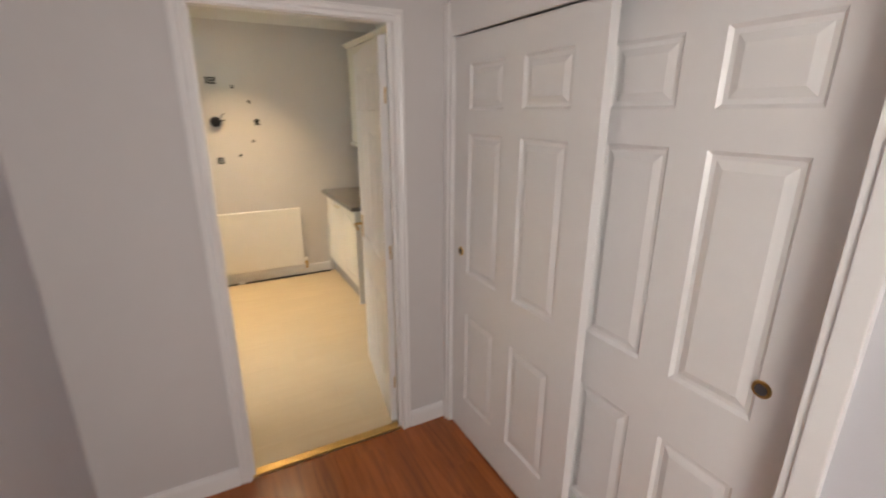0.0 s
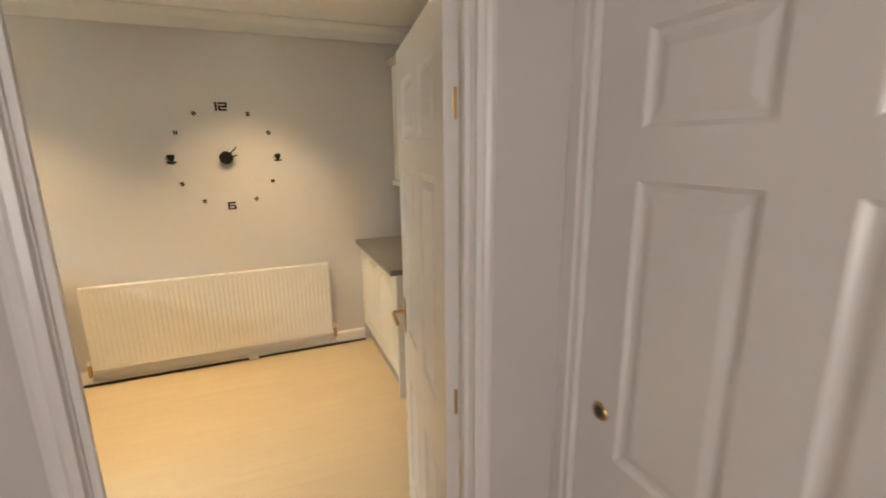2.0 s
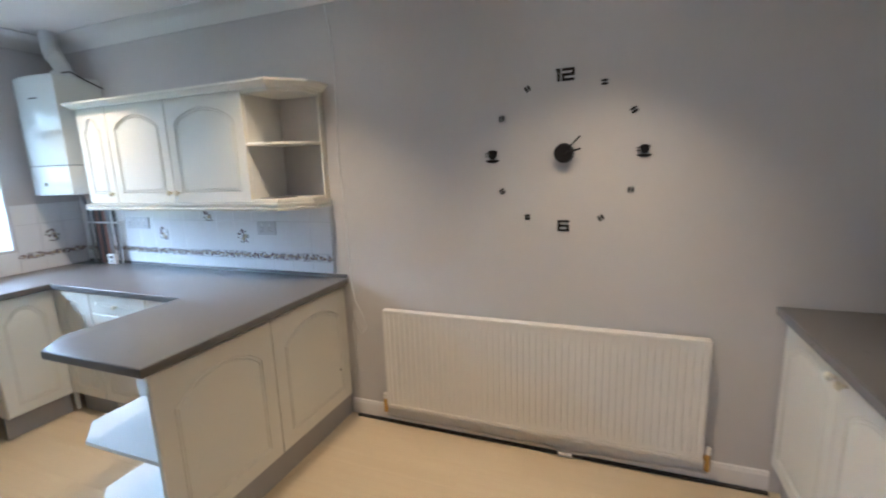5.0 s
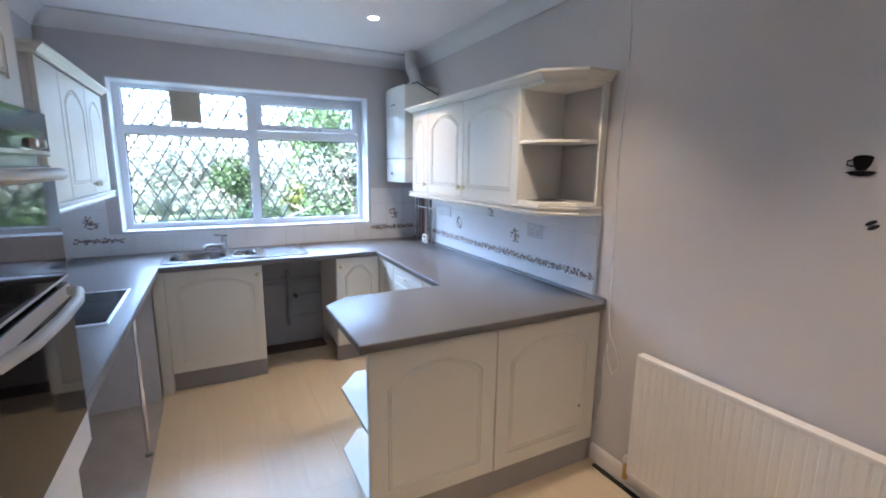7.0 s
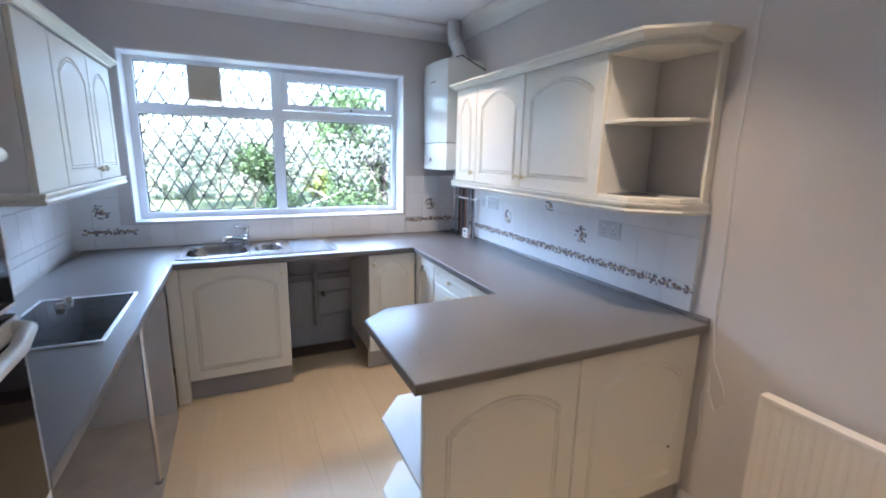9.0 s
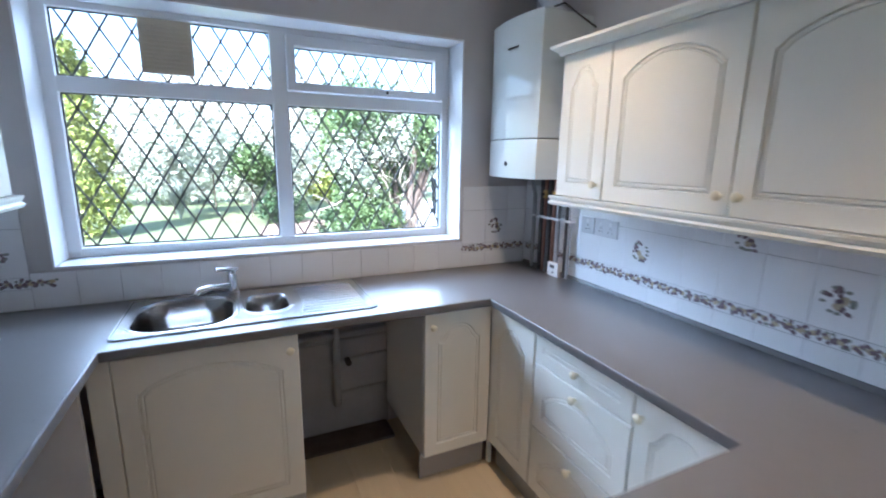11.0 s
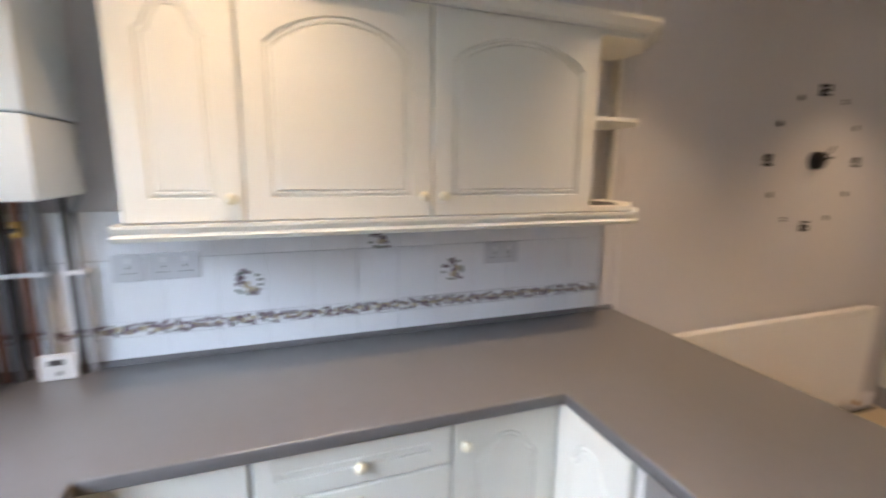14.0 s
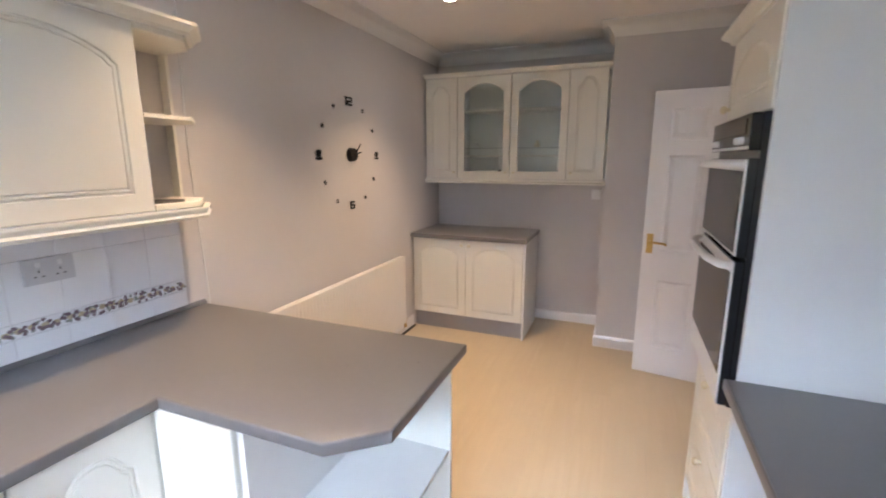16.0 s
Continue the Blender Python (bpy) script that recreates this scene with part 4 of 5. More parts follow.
for px, r, mm, lab in ((-3.505, 0.011, M_PIPEGREY, "grey painted pipe"), (-3.434, 0.012, M_LAG, "dark lagged pipe"), (-3.400, 0.011, M_COPPER, "copper pipe"), (-3.362, 0.016, M_LAG, "dark lagged pipe"),
                       (-3.322, 0.011, M_COPPER, "copper pipe"), (-3.285, 0.013, M_PIPEGREY, "grey painted pipe"), (-3.212, 0.009, M_LAG, "dark gas pipe"), (-3.188, 0.008, M_PIPEGREY, "thin grey pipe")):
    p = thing("boiler_pipe", lab + " between boiler and worktop", "pipe", "boiler pipes")
    top = BZ0 + 0.002
    y = 4.178
    pts = [(px + (0.0 if r > 0.0085 else 0.02), y, top), (px, y, top - 0.05), (px, y, 1.2), (px, y, 0.906)]
    if mm is M_PIPEGREY and px < -3.5:
        pts = [(px - 0.03, y, top), (px - 0.025, y, 1.40), (px, y, 1.345), (px, y, 0.906)]
    part("tube", tube(pts, r, 10), mm, p, smooth=True)
    part("clip", box(px - r - 0.005, px + r + 0.005, y - r - 0.003, 4.206, 1.215, 1.228, 0.002), M_PLASTIC, p, "white pipe clip")
    if mm is M_COPPER:
        part("valve", cyl((px, y, 1.33), (px, y, 1.375), r + 0.006, n=10), M_BRASS, p, "brass valve", smooth=True)
        part("valve_tap", cyl((px, y - 0.012, 1.352), (px, y - 0.04, 1.352), 0.007, n=10), M_LAG, p)
ctrl = thing("heating_control", "small white heating timer standing on the worktop", "timer")
part("case", box(-3.312, -3.222, 4.145, 4.165, 0.906, 0.982, 0.004), M_PLASTIC, ctrl)
part("display", box(-3.288, -3.25, 4.1435, 4.1455, 0.952, 0.969), M_LAG, ctrl, "grey display")
part("button", cyl((-3.262, 4.145, 0.928), (-3.262, 4.141, 0.928), 0.008, n=12), M_PIPEGREY, ctrl)

# ---- radiator ----
rad = thing("radiator", "long white fluted panel radiator under the clock", "radiator")
RX0, RX1, RZ0, RZ1, RY = -0.956, 0.718, 0.132, 0.742, 4.146
bm = bmesh.new()
n = 50
prof = []
for k in range(n):
    a = RX0 + 0.02 + (RX1 - RX0 - 0.04) * k / n
    w = (RX1 - RX0 - 0.04) / n
    prof += [(a, 0.0), (a + w * 0.55, 0.0), (a + w * 0.68, 0.0045), (a + w * 0.87, 0.0045)]
prof.append((RX1 - 0.02, 0.0))
rows = []
for z, dep in ((RZ0 + 0.014, 1), (RZ0 + 0.035, 0), (RZ0 + 0.055, 1), (RZ1 - 0.055, 1), (RZ1 - 0.035, 0), (RZ1 - 0.014, 1)):
    rows.append([bm.verts.new((x, RY + d * (1 if 0.2 < (z - RZ0) / (RZ1 - RZ0) < 2 or dep else 0) * (0.3 if dep == 0 else 1), z)) for x, d in prof])
for a, b in zip(rows, rows[1:]):
    for k in range(len(a) - 1):
        bm.faces.new((a[k], a[k + 1], b[k + 1], b[k]))
bmesh.ops.recalc_face_normals(bm, faces=bm.faces[:])
part("front_panel", bm, M_RAD, rad)
bm = box(RX0, RX0 + 0.021, RY - 0.003, RY + 0.045, RZ0, RZ1, 0.006)
box(RX1 - 0.021, RX1, RY - 0.003, RY + 0.045, RZ0, RZ1, 0.006, bm=bm)
box(RX0 + 0.01, RX1 - 0.01, RY - 0.0025, RY + 0.045, RZ1 - 0.02, RZ1, 0.006, bm=bm)
box(RX0 + 0.01, RX1 - 0.01, RY - 0.0025, RY + 0.045, RZ0, RZ0 + 0.02, 0.006, bm=bm)
part("frame", bm, M_RAD, rad, smooth=True)
part("back_panel", box(RX0 + 0.02, RX1 - 0.02, RY + 0.012, RY + 0.03, RZ0 + 0.015, RZ1 - 0.01), M_RAD, rad)
for x in (RX0 + 0.2, RX1 - 0.2):
    part("bracket", box(x - 0.02, x + 0.02, RY + 0.04, YN, RZ0 + 0.06, RZ1 - 0.06), M_RAD, rad)
for x, mm in ((RX0 - 0.022, M_BRASS), (RX1 + 0.022, M_BRASS)):
    v = part("valve", cyl((x, RY + 0.02, 0.085), (x, RY + 0.02, 0.175), 0.013, n=12), mm, rad, "tarnished brass valve", smooth=True)
    part("valve_cap", cyl((x, RY + 0.02, 0.175), (x, RY + 0.02, 0.205), 0.016, 0.012, n=12), M_RAD, v)
    part("valve_tail", cyl((x, RY + 0.02, 0.15), (x + (0.03 if x < 0 else -0.03), RY + 0.02, 0.15), 0.009, n=10), mm, v)
pp = thing("radiator_pipe", "white painted pipe along the skirting under the radiator", "pipe")
part("tube", tube([(RX0 - 0.022, RY + 0.02, 0.09), (RX0 - 0.022, RY + 0.035, 0.05), (RX0 + 0.03, RY + 0.045, 0.034), (0.05, RY + 0.045, 0.034), (0.10, RY + 0.03, 0.02)], 0.008, 8), M_RAD, pp, smooth=True)
part("tube", tube([(RX1 + 0.022, RY + 0.02, 0.09), (RX1 + 0.022, RY + 0.035, 0.06), (RX1 - 0.03, RY + 0.045, 0.05), (0.12, RY + 0.04, 0.03), (0.08, RY + 0.02, 0.018)], 0.008, 8), M_RAD, pp, smooth=True)
part("joint", cyl((0.05, RY + 0.03, 0.018), (0.12, RY + 0.03, 0.018), 0.013, n=12), M_PLASTIC, pp, smooth=True)

# ---- clock ----
CX, CZ, CR = 0.053, 1.594, 0.357
CYW = YN - 0.0005
clock = thing("wall_clock", "large black stick-on wall clock with coffee bean markers", "clock")


def strokes(boxes, x, z, s):
    """A numeral built of square strokes, raised from the wall."""
    bm = bmesh.new()
    for x0, x1, z0, z1 in boxes:
        box(x + x0 * s, x + x1 * s, CYW - 0.004, CYW, z + z0 * s, z + z1 * s, bm=bm)
    return bm


TWO = [(0.0, 1.0, 0.78, 1.0), (0.78, 1.0, 0.55, 0.78), (0.0, 1.0, 0.39, 0.61), (0.0, 0.22, 0.22, 0.39), (0.0, 1.0, 0.0, 0.22)]
SIX = [(0.0, 1.0, 0.80, 1.0), (0.0, 0.22, 0.0, 0.80), (0.0, 1.0, 0.42, 0.60), (0.78, 1.0, 0.0, 0.42), (0.0, 1.0, 0.0, 0.18)]
part("numeral_twelve", strokes([(-0.62, -0.38, 0.0, 1.0), (-0.72, -0.38, 0.82, 1.0)] + [(a - 0.26, b - 0.26, e, f) for a, b, e, f in TWO], CX, CZ + CR - 0.028, 0.058), M_INK, clock)
part("numeral_six", strokes([(a - 0.5, b - 0.5, e, f) for a, b, e, f in SIX], CX + 0.002, CZ - CR - 0.022, 0.056), M_INK, clock)


def bean(a):
    x, z = CX + CR * math.sin(a) * 0.98, CZ + CR * math.cos(a)
    bm = bmesh.new()
    for sgn in (-1, 1):
        bmesh.ops.create_uvsphere(bm, u_segments=10, v_segments=6, radius=1.0, matrix=Matrix.Translation((x, CYW - 0.002, z)) @ Matrix.Rotation(-a + 0.5, 4, "Y") @ Matrix.Translation((0.0, 0, sgn * 0.0075)) @ Matrix.Diagonal((0.0165, 0.003, 0.0062, 1)))
    return bm


for k in (1, 2, 4, 5, 7, 8, 10, 11):
    part("bean_marker", bean(2 * math.pi * k / 12), M_INK, clock)


def cup(x, z, s):
    """A cup on its saucer, flat and raised from the wall."""
    bm = bmesh.new()
    y0, y1 = CYW - 0.004, CYW

    def slab(pts):
        a = [bm.verts.new((x + px * s, y0, z + pz * s)) for px, pz in pts]
        b = [bm.verts.new((x + px * s, y1, z + pz * s)) for px, pz in pts]
        bm.faces.new(a)
        for k in range(len(a)):
            bm.faces.new((a[k], a[(k + 1) % len(a)], b[(k + 1) % len(a)], b[k]))

    slab([(-0.62, 0.75), (-0.5, 0.1), (-0.25, -0.35), (0.35, -0.35), (0.62, 0.1), (0.78, 0.75), (0.5, 0.9), (0.1, 0.95), (-0.35, 0.9)])
    slab([(-1.0, -0.5), (-0.6, -0.38), (0.8, -0.38), (1.1, -0.5), (0.75, -0.75), (0.1, -0.85), (-0.6, -0.75)])
    tube([(x - 0.6 * s, CYW - 0.003, z + 0.55 * s), (x - 0.95 * s, CYW - 0.003, z + 0.45 * s), (x - 0.95 * s, CYW - 0.003, z + 0.12 * s), (x - 0.5 * s, CYW - 0.003, z + 0.0 * s)], 0.0025, 6, bm=bm)
    return bm


part("cup_marker", cup(CX - CR + 0.003, CZ - 0.005, 0.036), M_INK, clock, "black coffee cup marker")
part("cup_marker", cup(CX + CR - 0.005, CZ - 0.005, 0.032), M_INK, clock, "black coffee cup marker")
part("movement", cyl((CX, YN, CZ), (CX, YN - 0.035, CZ), 0.048, 0.044, n=32), M_INK, clock, "round black movement", smooth=True)
part("hand_bar", tube([(CX, YN - 0.04, CZ), (CX + 0.075, YN - 0.04, CZ + 0.075)], 0.0045, 6), M_INK, clock, "long clock pointer")
part("hand_bar", tube([(CX, YN - 0.038, CZ), (CX + 0.078, YN - 0.038, CZ + 0.018)], 0.0055, 6), M_INK, clock, "short clock pointer")

# ---- sockets ----
def socket(x, z, w, name, label, gangs):
    ob = thing(name, label, "socket", "wall sockets")
    part("plate", box(x - w / 2, x + w / 2, YN - 0.020, YN - 0.009, z - 0.043, z + 0.043, 0.003), M_SOCKET, ob)
    for g in range(gangs):
        gx = x + (g - (gangs - 1) / 2) * 0.062
        for dx, dz, w2, h2 in ((0, 0.0, 0.004, 0.008), (-0.011, -0.018, 0.007, 0.004), (0.011, -0.018, 0.007, 0.004)):
            part("slot", box(gx + dx - w2 / 2, gx + dx + w2 / 2, YN - 0.0208, YN - 0.0198, z + dz - h2 / 2, z + dz + h2 / 2), M_LAG, ob)
        part("rocker", box(gx - 0.006, gx + 0.006, YN - 0.0235, YN - 0.0198, z + 0.014, z + 0.03, 0.002), M_PLASTIC, ob)
    return ob


socket(-3.078, 1.220, 0.086, "switched_spur", "single white switched spur on the tiles", 1)
socket(-2.953, 1.220, 0.147, "double_socket", "double white wall socket on the tiles", 2)
socket(-1.795, 1.200, 0.147, "double_socket", "double white wall socket on the tiles", 2)
bx = thing("blank_plate", "small white blank plate on the alcove wall", "socket")
part("plate", box(XE - 0.53, XE - 0.522, 2.62, 2.70, 1.20, 1.29, 0.003), M_PLASTIC, bx)
bx.matrix_world = pose(0.52, 0, 0)
wire = solid("loose_wire", tube([(-1.235, YN - 0.006, 2.44), (-1.20, YN - 0.006, 2.2), (-1.215, YN - 0.006, 1.6), (-1.20, YN - 0.006, 1.2), (-1.19, YN - 0.012, 0.88), (-1.17, YN - 0.014, 0.76), (-1.12, YN - 0.014, 0.67), (-1.10, YN - 0.014, 0.60), (-1.14, YN - 0.014, 0.55), (-1.175, YN - 0.014, 0.62), (-1.18, YN - 0.014, 0.70), (-1.20, YN - 0.014, 0.6), (-1.19, YN - 0.014, 0.4), (-1.21, YN - 0.012, 0.28)], 0.0028, 6), M_PLASTIC, "thin white loose cable hanging down the wall", "cable", smooth=True)

# ---- pipes and space between the sink units ----
structure("wall_patch_plaster", box(XW + 0.001, XW + 0.006, 2.74, 3.30, 0.0, 0.866), M_PLASTER, "bare grey plaster behind the empty appliance space")
# dark mottled strip along the back of the floor
structure("floor_patch", box(XW + 0.006, -3.475, 2.755, 3.285, 0.0005, 0.014), M_DARKSTRIP, "dark mottled floor strip at the back of the appliance space")
gp = thing("waste_pipe", "grey plastic waste and supply pipes in the appliance space", "pipe")
part("tube", tube([(-3.60, 3.0, 0.70), (-3.60, 3.0, 0.20)], 0.02, 12), M_PIPEGREY, gp, smooth=True)
for z, r in ((0.605, 0.016), (0.57, 0.009), (0.46, 0.009), (0.27, 0.008)):
    part("tube", tube([(-3.60, 2.76 if z > 0.5 else 3.02, z), (-3.60, 3.28, z + 0.01)], r, 10), M_PIPEGREY, gp, smooth=True)
part("valve", cyl((-3.58, 3.05, 0.468), (-3.53, 3.05, 0.468), 0.016, n=12), M_LAG, gp, "black valve")
structure("wall_patch_hob", box(-3.05, -1.225, YS + 0.001, YS + 0.012, 0.0, 0.86), M_GREY, "grey sheet over the wall behind the space under the hob")

# ---- interior door ----
door = thing("door_1", "white six-panel door standing open into the kitchen", "door", kind="structure", m=pose(0.690, 1.512, 0.006, 0, 0, 80.8))
part("leaf", six_panel_mesh(0.772, 2.0, 0.036), M_GLOSS, door)
for sgn, yb in ((-1, 0.0), (1, 0.036)):
    h = part("door_handle", box(0.704, 0.746, min(yb, yb + sgn * 0.006), max(yb, yb + sgn * 0.006), 0.90, 1.04, 0.002), M_BRASS, door, "brass lever handle on a plate", smooth=True)
    part("lever", tube([(0.725, yb + sgn * 0.004, 0.985), (0.725, yb + sgn * 0.045, 0.985), (0.712, yb + sgn * 0.052, 0.985), (0.632, yb + sgn * 0.05, 0.982), (0.617, yb + sgn * 0.046, 0.972)], 0.008, 10), M_BRASS, h, smooth=True)
for z in (0.25, 1.0, 1.75):
    part("hinge", box(-0.004, 0.001, 0.006, 0.014, z - 0.035, z + 0.035, 0.001), M_BRASS, door, "dull brass hinge")

# ---- hall wardrobe ----
for y1, x, w, kx in ((1.372, 0.966, 0.876, 0.075), (0.66, 1.045, 0.80, 0.693)):
    d = thing("wardrobe_door", "white six-panel sliding wardrobe door with a brass finger pull", "door", "sliding wardrobe doors", m=pose(x, y1, 0.012, 0, 0, -90))
    part("leaf", six_panel_mesh(w, 1.984, 0.036), M_GLOSS, d)
    p = part("finger_pull", cyl((kx, 0.0015, 1.022), (kx, -0.004, 1.022), 0.024, 0.021, n=24), M_BRASS, d, "round brass finger pull", smooth=True)
    part("pull_cup", cyl((kx, -0.0042, 1.022), (kx, -0.0052, 1.022), 0.015, n=20), M_LAG, p, "dark recess")
bm = box(HX1 - 0.012, HX1 + 0.1, 1.376, 1.398, 0.0, 2.03, 0.002)
box(HX1 - 0.012, HX1 + 0.1, -0.165, -0.145, 0.0, 2.03, 0.002, bm=bm)
box(HX1 - 0.02, HX1 + 0.02, 1.398, 1.4395, 0.0, 2.14, 0.004, bm=bm)
box(HX1 - 0.02, HX1 + 0.02, -0.215, -0.165, 0.0, 2.12, 0.004, bm=bm)
structure("trim_wardrobe", bm, M_GLOSS, "white gloss frame round the wardrobe opening")
structure("trim_wardrobe_header", box(HX1 - 0.010, HX1 + 0.004, -0.165, 1.398, 2.002, 2.44, 0.002), M_GLOSS, "white board above the wardrobe doors")

# ---- downlights ----
for lx, ly in LIGHTS:
    ob = thing("downlight", "small recessed ceiling downlight, lit", "downlight", "ceiling downlights")
    bm = bmesh.new()
    rings = [[bm.verts.new((lx + r * math.cos(a), ly + r * math.sin(a), z)) for a in [2 * math.pi * k / 24 for k in range(24)]] for r, z in ((0.046, CEIL), (0.045, CEIL - 0.006), (0.036, CEIL - 0.008), (0.033, CEIL - 0.002))]
    for a, b in zip(rings, rings[1:]):
        for k in range(24):
            bm.faces.new((a[k], a[(k + 1) % 24], b[(k + 1) % 24], b[k]))
    part("bezel", bm, M_PLASTIC, ob, "white bezel", smooth=True)
    part("lamp", cyl((lx, ly, CEIL - 0.001), (lx, ly, CEIL - 0.004), 0.032, n=24), M_BULB, ob, "glowing lamp")

# ---- garden ----
def ground_mat():
    m = mat("mown_lawn", (0.17, 0.20, 0.09), 0.9, var=0.35, scale=0.8, bump=0.6, bump_scale=30)
    return m


M_LAWN = ground_mat()
M_LEAF1 = mat("mid_green_leaf", (0.10, 0.15, 0.05), 0.6, var=0.5, scale=2.0, rand=0.1)
M_LEAF2 = mat("yellow_green_leaf", (0.26, 0.29, 0.06), 0.6, var=0.5, scale=2.0)
M_LEAF3 = mat("grey_green_leaf", (0.33, 0.35, 0.27), 0.6, var=0.5, scale=2.0)
M_LEAF4 = mat("dark_green_leaf", (0.04, 0.075, 0.025), 0.6, var=0.5, scale=2.0)
# sun glare and haze put into a pale leaf colour
M_LEAF5 = mat("sunlit_pale_leaf", (0.46, 0.44, 0.34), 0.6, var=0.4, scale=2.0)
M_BARK = mat("grey_bark", (0.16, 0.12, 0.09), 0.9, var=0.3, scale=12, bump=0.6, bump_scale=40)
M_RENDER = mat("pale_render", (0.44, 0.42, 0.40), 0.85, var=0.06, scale=2, bump=0.2, bump_scale=60)
M_HOUSE = mat("pinkish_render", (0.38, 0.30, 0.265), 0.85, var=0.08, scale=2, bump=0.2, bump_scale=60)
M_ROOF = mat("brown_roof_tile", (0.16, 0.09, 0.06), 0.8, var=0.25, scale=6)
M_PAVE = mat("pale_concrete_path", (0.5, 0.48, 0.45), 0.9, var=0.15, scale=3, bump=0.3, bump_scale=40)
M_BIN = mat("dark_bin_plastic", (0.03, 0.035, 0.035), 0.5, var=0.1, scale=6)
M_FENCE = mat("weathered_fence_board", (0.28, 0.19, 0.12), 0.85, var=0.25, scale=8, rand=0.12)
GZ = -0.25


def leaves(name, blobs, count, size, material, label, category, trunk=None, seed=1):
    """A bush or tree: leaf quads scattered in uneven clumps, with stems."""
    rng = random.Random(seed)
    verts, faces = [], []
    for k in range(count):
        cx, cy, cz, r, rz = blobs[rng.randrange(len(blobs))]
        d = Vector((rng.gauss(0, 1), rng.gauss(0, 1), rng.gauss(0, 1))).normalized() * (rng.random() ** 0.45)
        p = Vector((cx + d.x * r, cy + d.y * r, max(GZ + 0.03, cz + d.z * rz)))
        p += Vector((noise.noise(p * 2.3), noise.noise(p * 2.3 + Vector((9, 0, 0))), noise.noise(p * 2.3 + Vector((0, 9, 0))))) * r * 0.25
        a = Vector((rng.gauss(0, 1), rng.gauss(0, 1), rng.gauss(0, 0.6))).normalized()
        b = a.cross(Vector((rng.gauss(0, 1), rng.gauss(0, 1), rng.gauss(0, 1)))).normalized()
        s = size * rng.uniform(0.6, 1.4)
        i = len(verts)
        verts += [tuple(p - a * s), tuple(p + b * s * 0.42), tuple(p + a * s), tuple(p - b * s * 0.42)]
        faces.append((i, i + 1, i + 2, i + 3))
    me = bpy.data.meshes.new("crown")
    me.from_pydata(verts, [], faces)
    me.materials.append(material)
    ob = thing(name, label, category, "garden shrubs" if category == "bush" else "")
    c = new("crown", me)
    c.parent = ob
    bm = bmesh.new()
    for cx, cy, cz, r, rz in blobs:
        base = trunk or (cx, cy)
        j = (rng.uniform(-0.1, 0.1), rng.uniform(-0.1, 0.1))
        tube([(base[0] + j[0], base[1] + j[1], GZ), ((base[0] + cx) / 2, (base[1] + cy) / 2, GZ + (cz - GZ) * 0.55), (cx, cy, cz + rz * 0.3)], 0.02 if not trunk else 0.07, 6, bm=bm)
    part("stems" if not trunk else "trunk", bm, M_BARK, ob)
    return ob


structure("ground", prism([(-60, -60), (-3.95, -60), (-3.95, 60), (-60, 60)], GZ - 0.2, GZ), M_LAWN, "mown green lawn outside the window")
structure("pavement_path", box(-17.0, -3.96, 6.34, 9.28, GZ - 0.1, GZ + 0.12), M_PAVE, "pale concrete side path")

# unseen block in place of an upper storey, added to shade the lawn
structure("wall_upper_storey", box(-3.93, 2.0, -3.2, 5.6, 2.68, 5.6), M_RENDER, "unseen block above the kitchen, added to shade the near lawn")
BED = [(-10.0 - 1.9 * (1 - math.cos(a)) + 0.22 * math.sin(3 * a + 1), 4.6 + 1.75 * math.sin(a) + 0.15 * math.cos(4 * a)) for a in [2 * math.pi * k / 40 for k in range(40)]]
structure("ground_flower_bed", prism(BED, GZ - 0.05, GZ + 0.035, 0.01), mat("dry_brown_soil", (0.27, 0.19, 0.14), 0.95, var=0.3, scale=3, bump=0.6, bump_scale=25), "bare brown soil of the flower bed under the shrubs")
leaves("tree", [(-11.3, 5.35, 0.9, 0.9, 0.9), (-11.5, 5.9, 1.5, 1.0, 1.0), (-11.2, 5.0, 1.7, 0.8, 0.9), (-11.8, 5.3, 2.5, 1.2, 0.9), (-11.0, 6.4, 1.9, 0.7, 0.8), (-11.4, 6.9, 1.75, 0.75, 0.6), (-12.0, 7.5, 2.1, 0.6, 0.5), (-10.6, 5.0, 2.2, 0.75, 0.8)], 20000, 0.065, M_LEAF1, "large overgrown green shrub with bare pale branches", "tree", trunk=(-9.95, 5.65), seed=2)
leaves("bush", [(-10.4, 4.5, 0.05, 0.55, 0.45), (-10.6, 5.2, 0.0, 0.6, 0.4), (-10.9, 4.75, 0.2, 0.5, 0.5)], 6000, 0.05, M_LEAF4, "low dark ivy under the large shrub", "bush", seed=7)
leaves("bush", [(-9.7, 4.5, 0.0, 0.55, 0.4), (-9.9, 5.05, 0.25, 0.6, 0.5), (-10.0, 4.75, 0.35, 0.5, 0.5), (-10.3, 4.95, 0.8, 0.6, 0.6)], 9000, 0.05, M_LEAF1, "ivy and brambles growing through the large shrub", "bush", seed=17)
leaves("bush", [(-16.0, 2.0, 1.7, 1.3, 0.9), (-16.2, 0.9, 1.3, 1.0, 0.9), (-16.0, 3.2, 1.1, 1.3, 1.1), (-16.4, 4.2, 1.5, 1.3, 1.2)], 6500, 0.08, M_LEAF3, "wide pale grey-green shrub across the lawn", "bush", seed=3)
leaves("conifer", [(-13.0, -0.3, 0.5, 0.75, 0.9), (-13.0, -0.3, 1.7, 0.65, 1.0), (-13.0, -0.3, 2.9, 0.4, 0.9)], 9000, 0.06, M_LEAF2, "bright yellow-green conifer beside the lawn", "tree", seed=4)
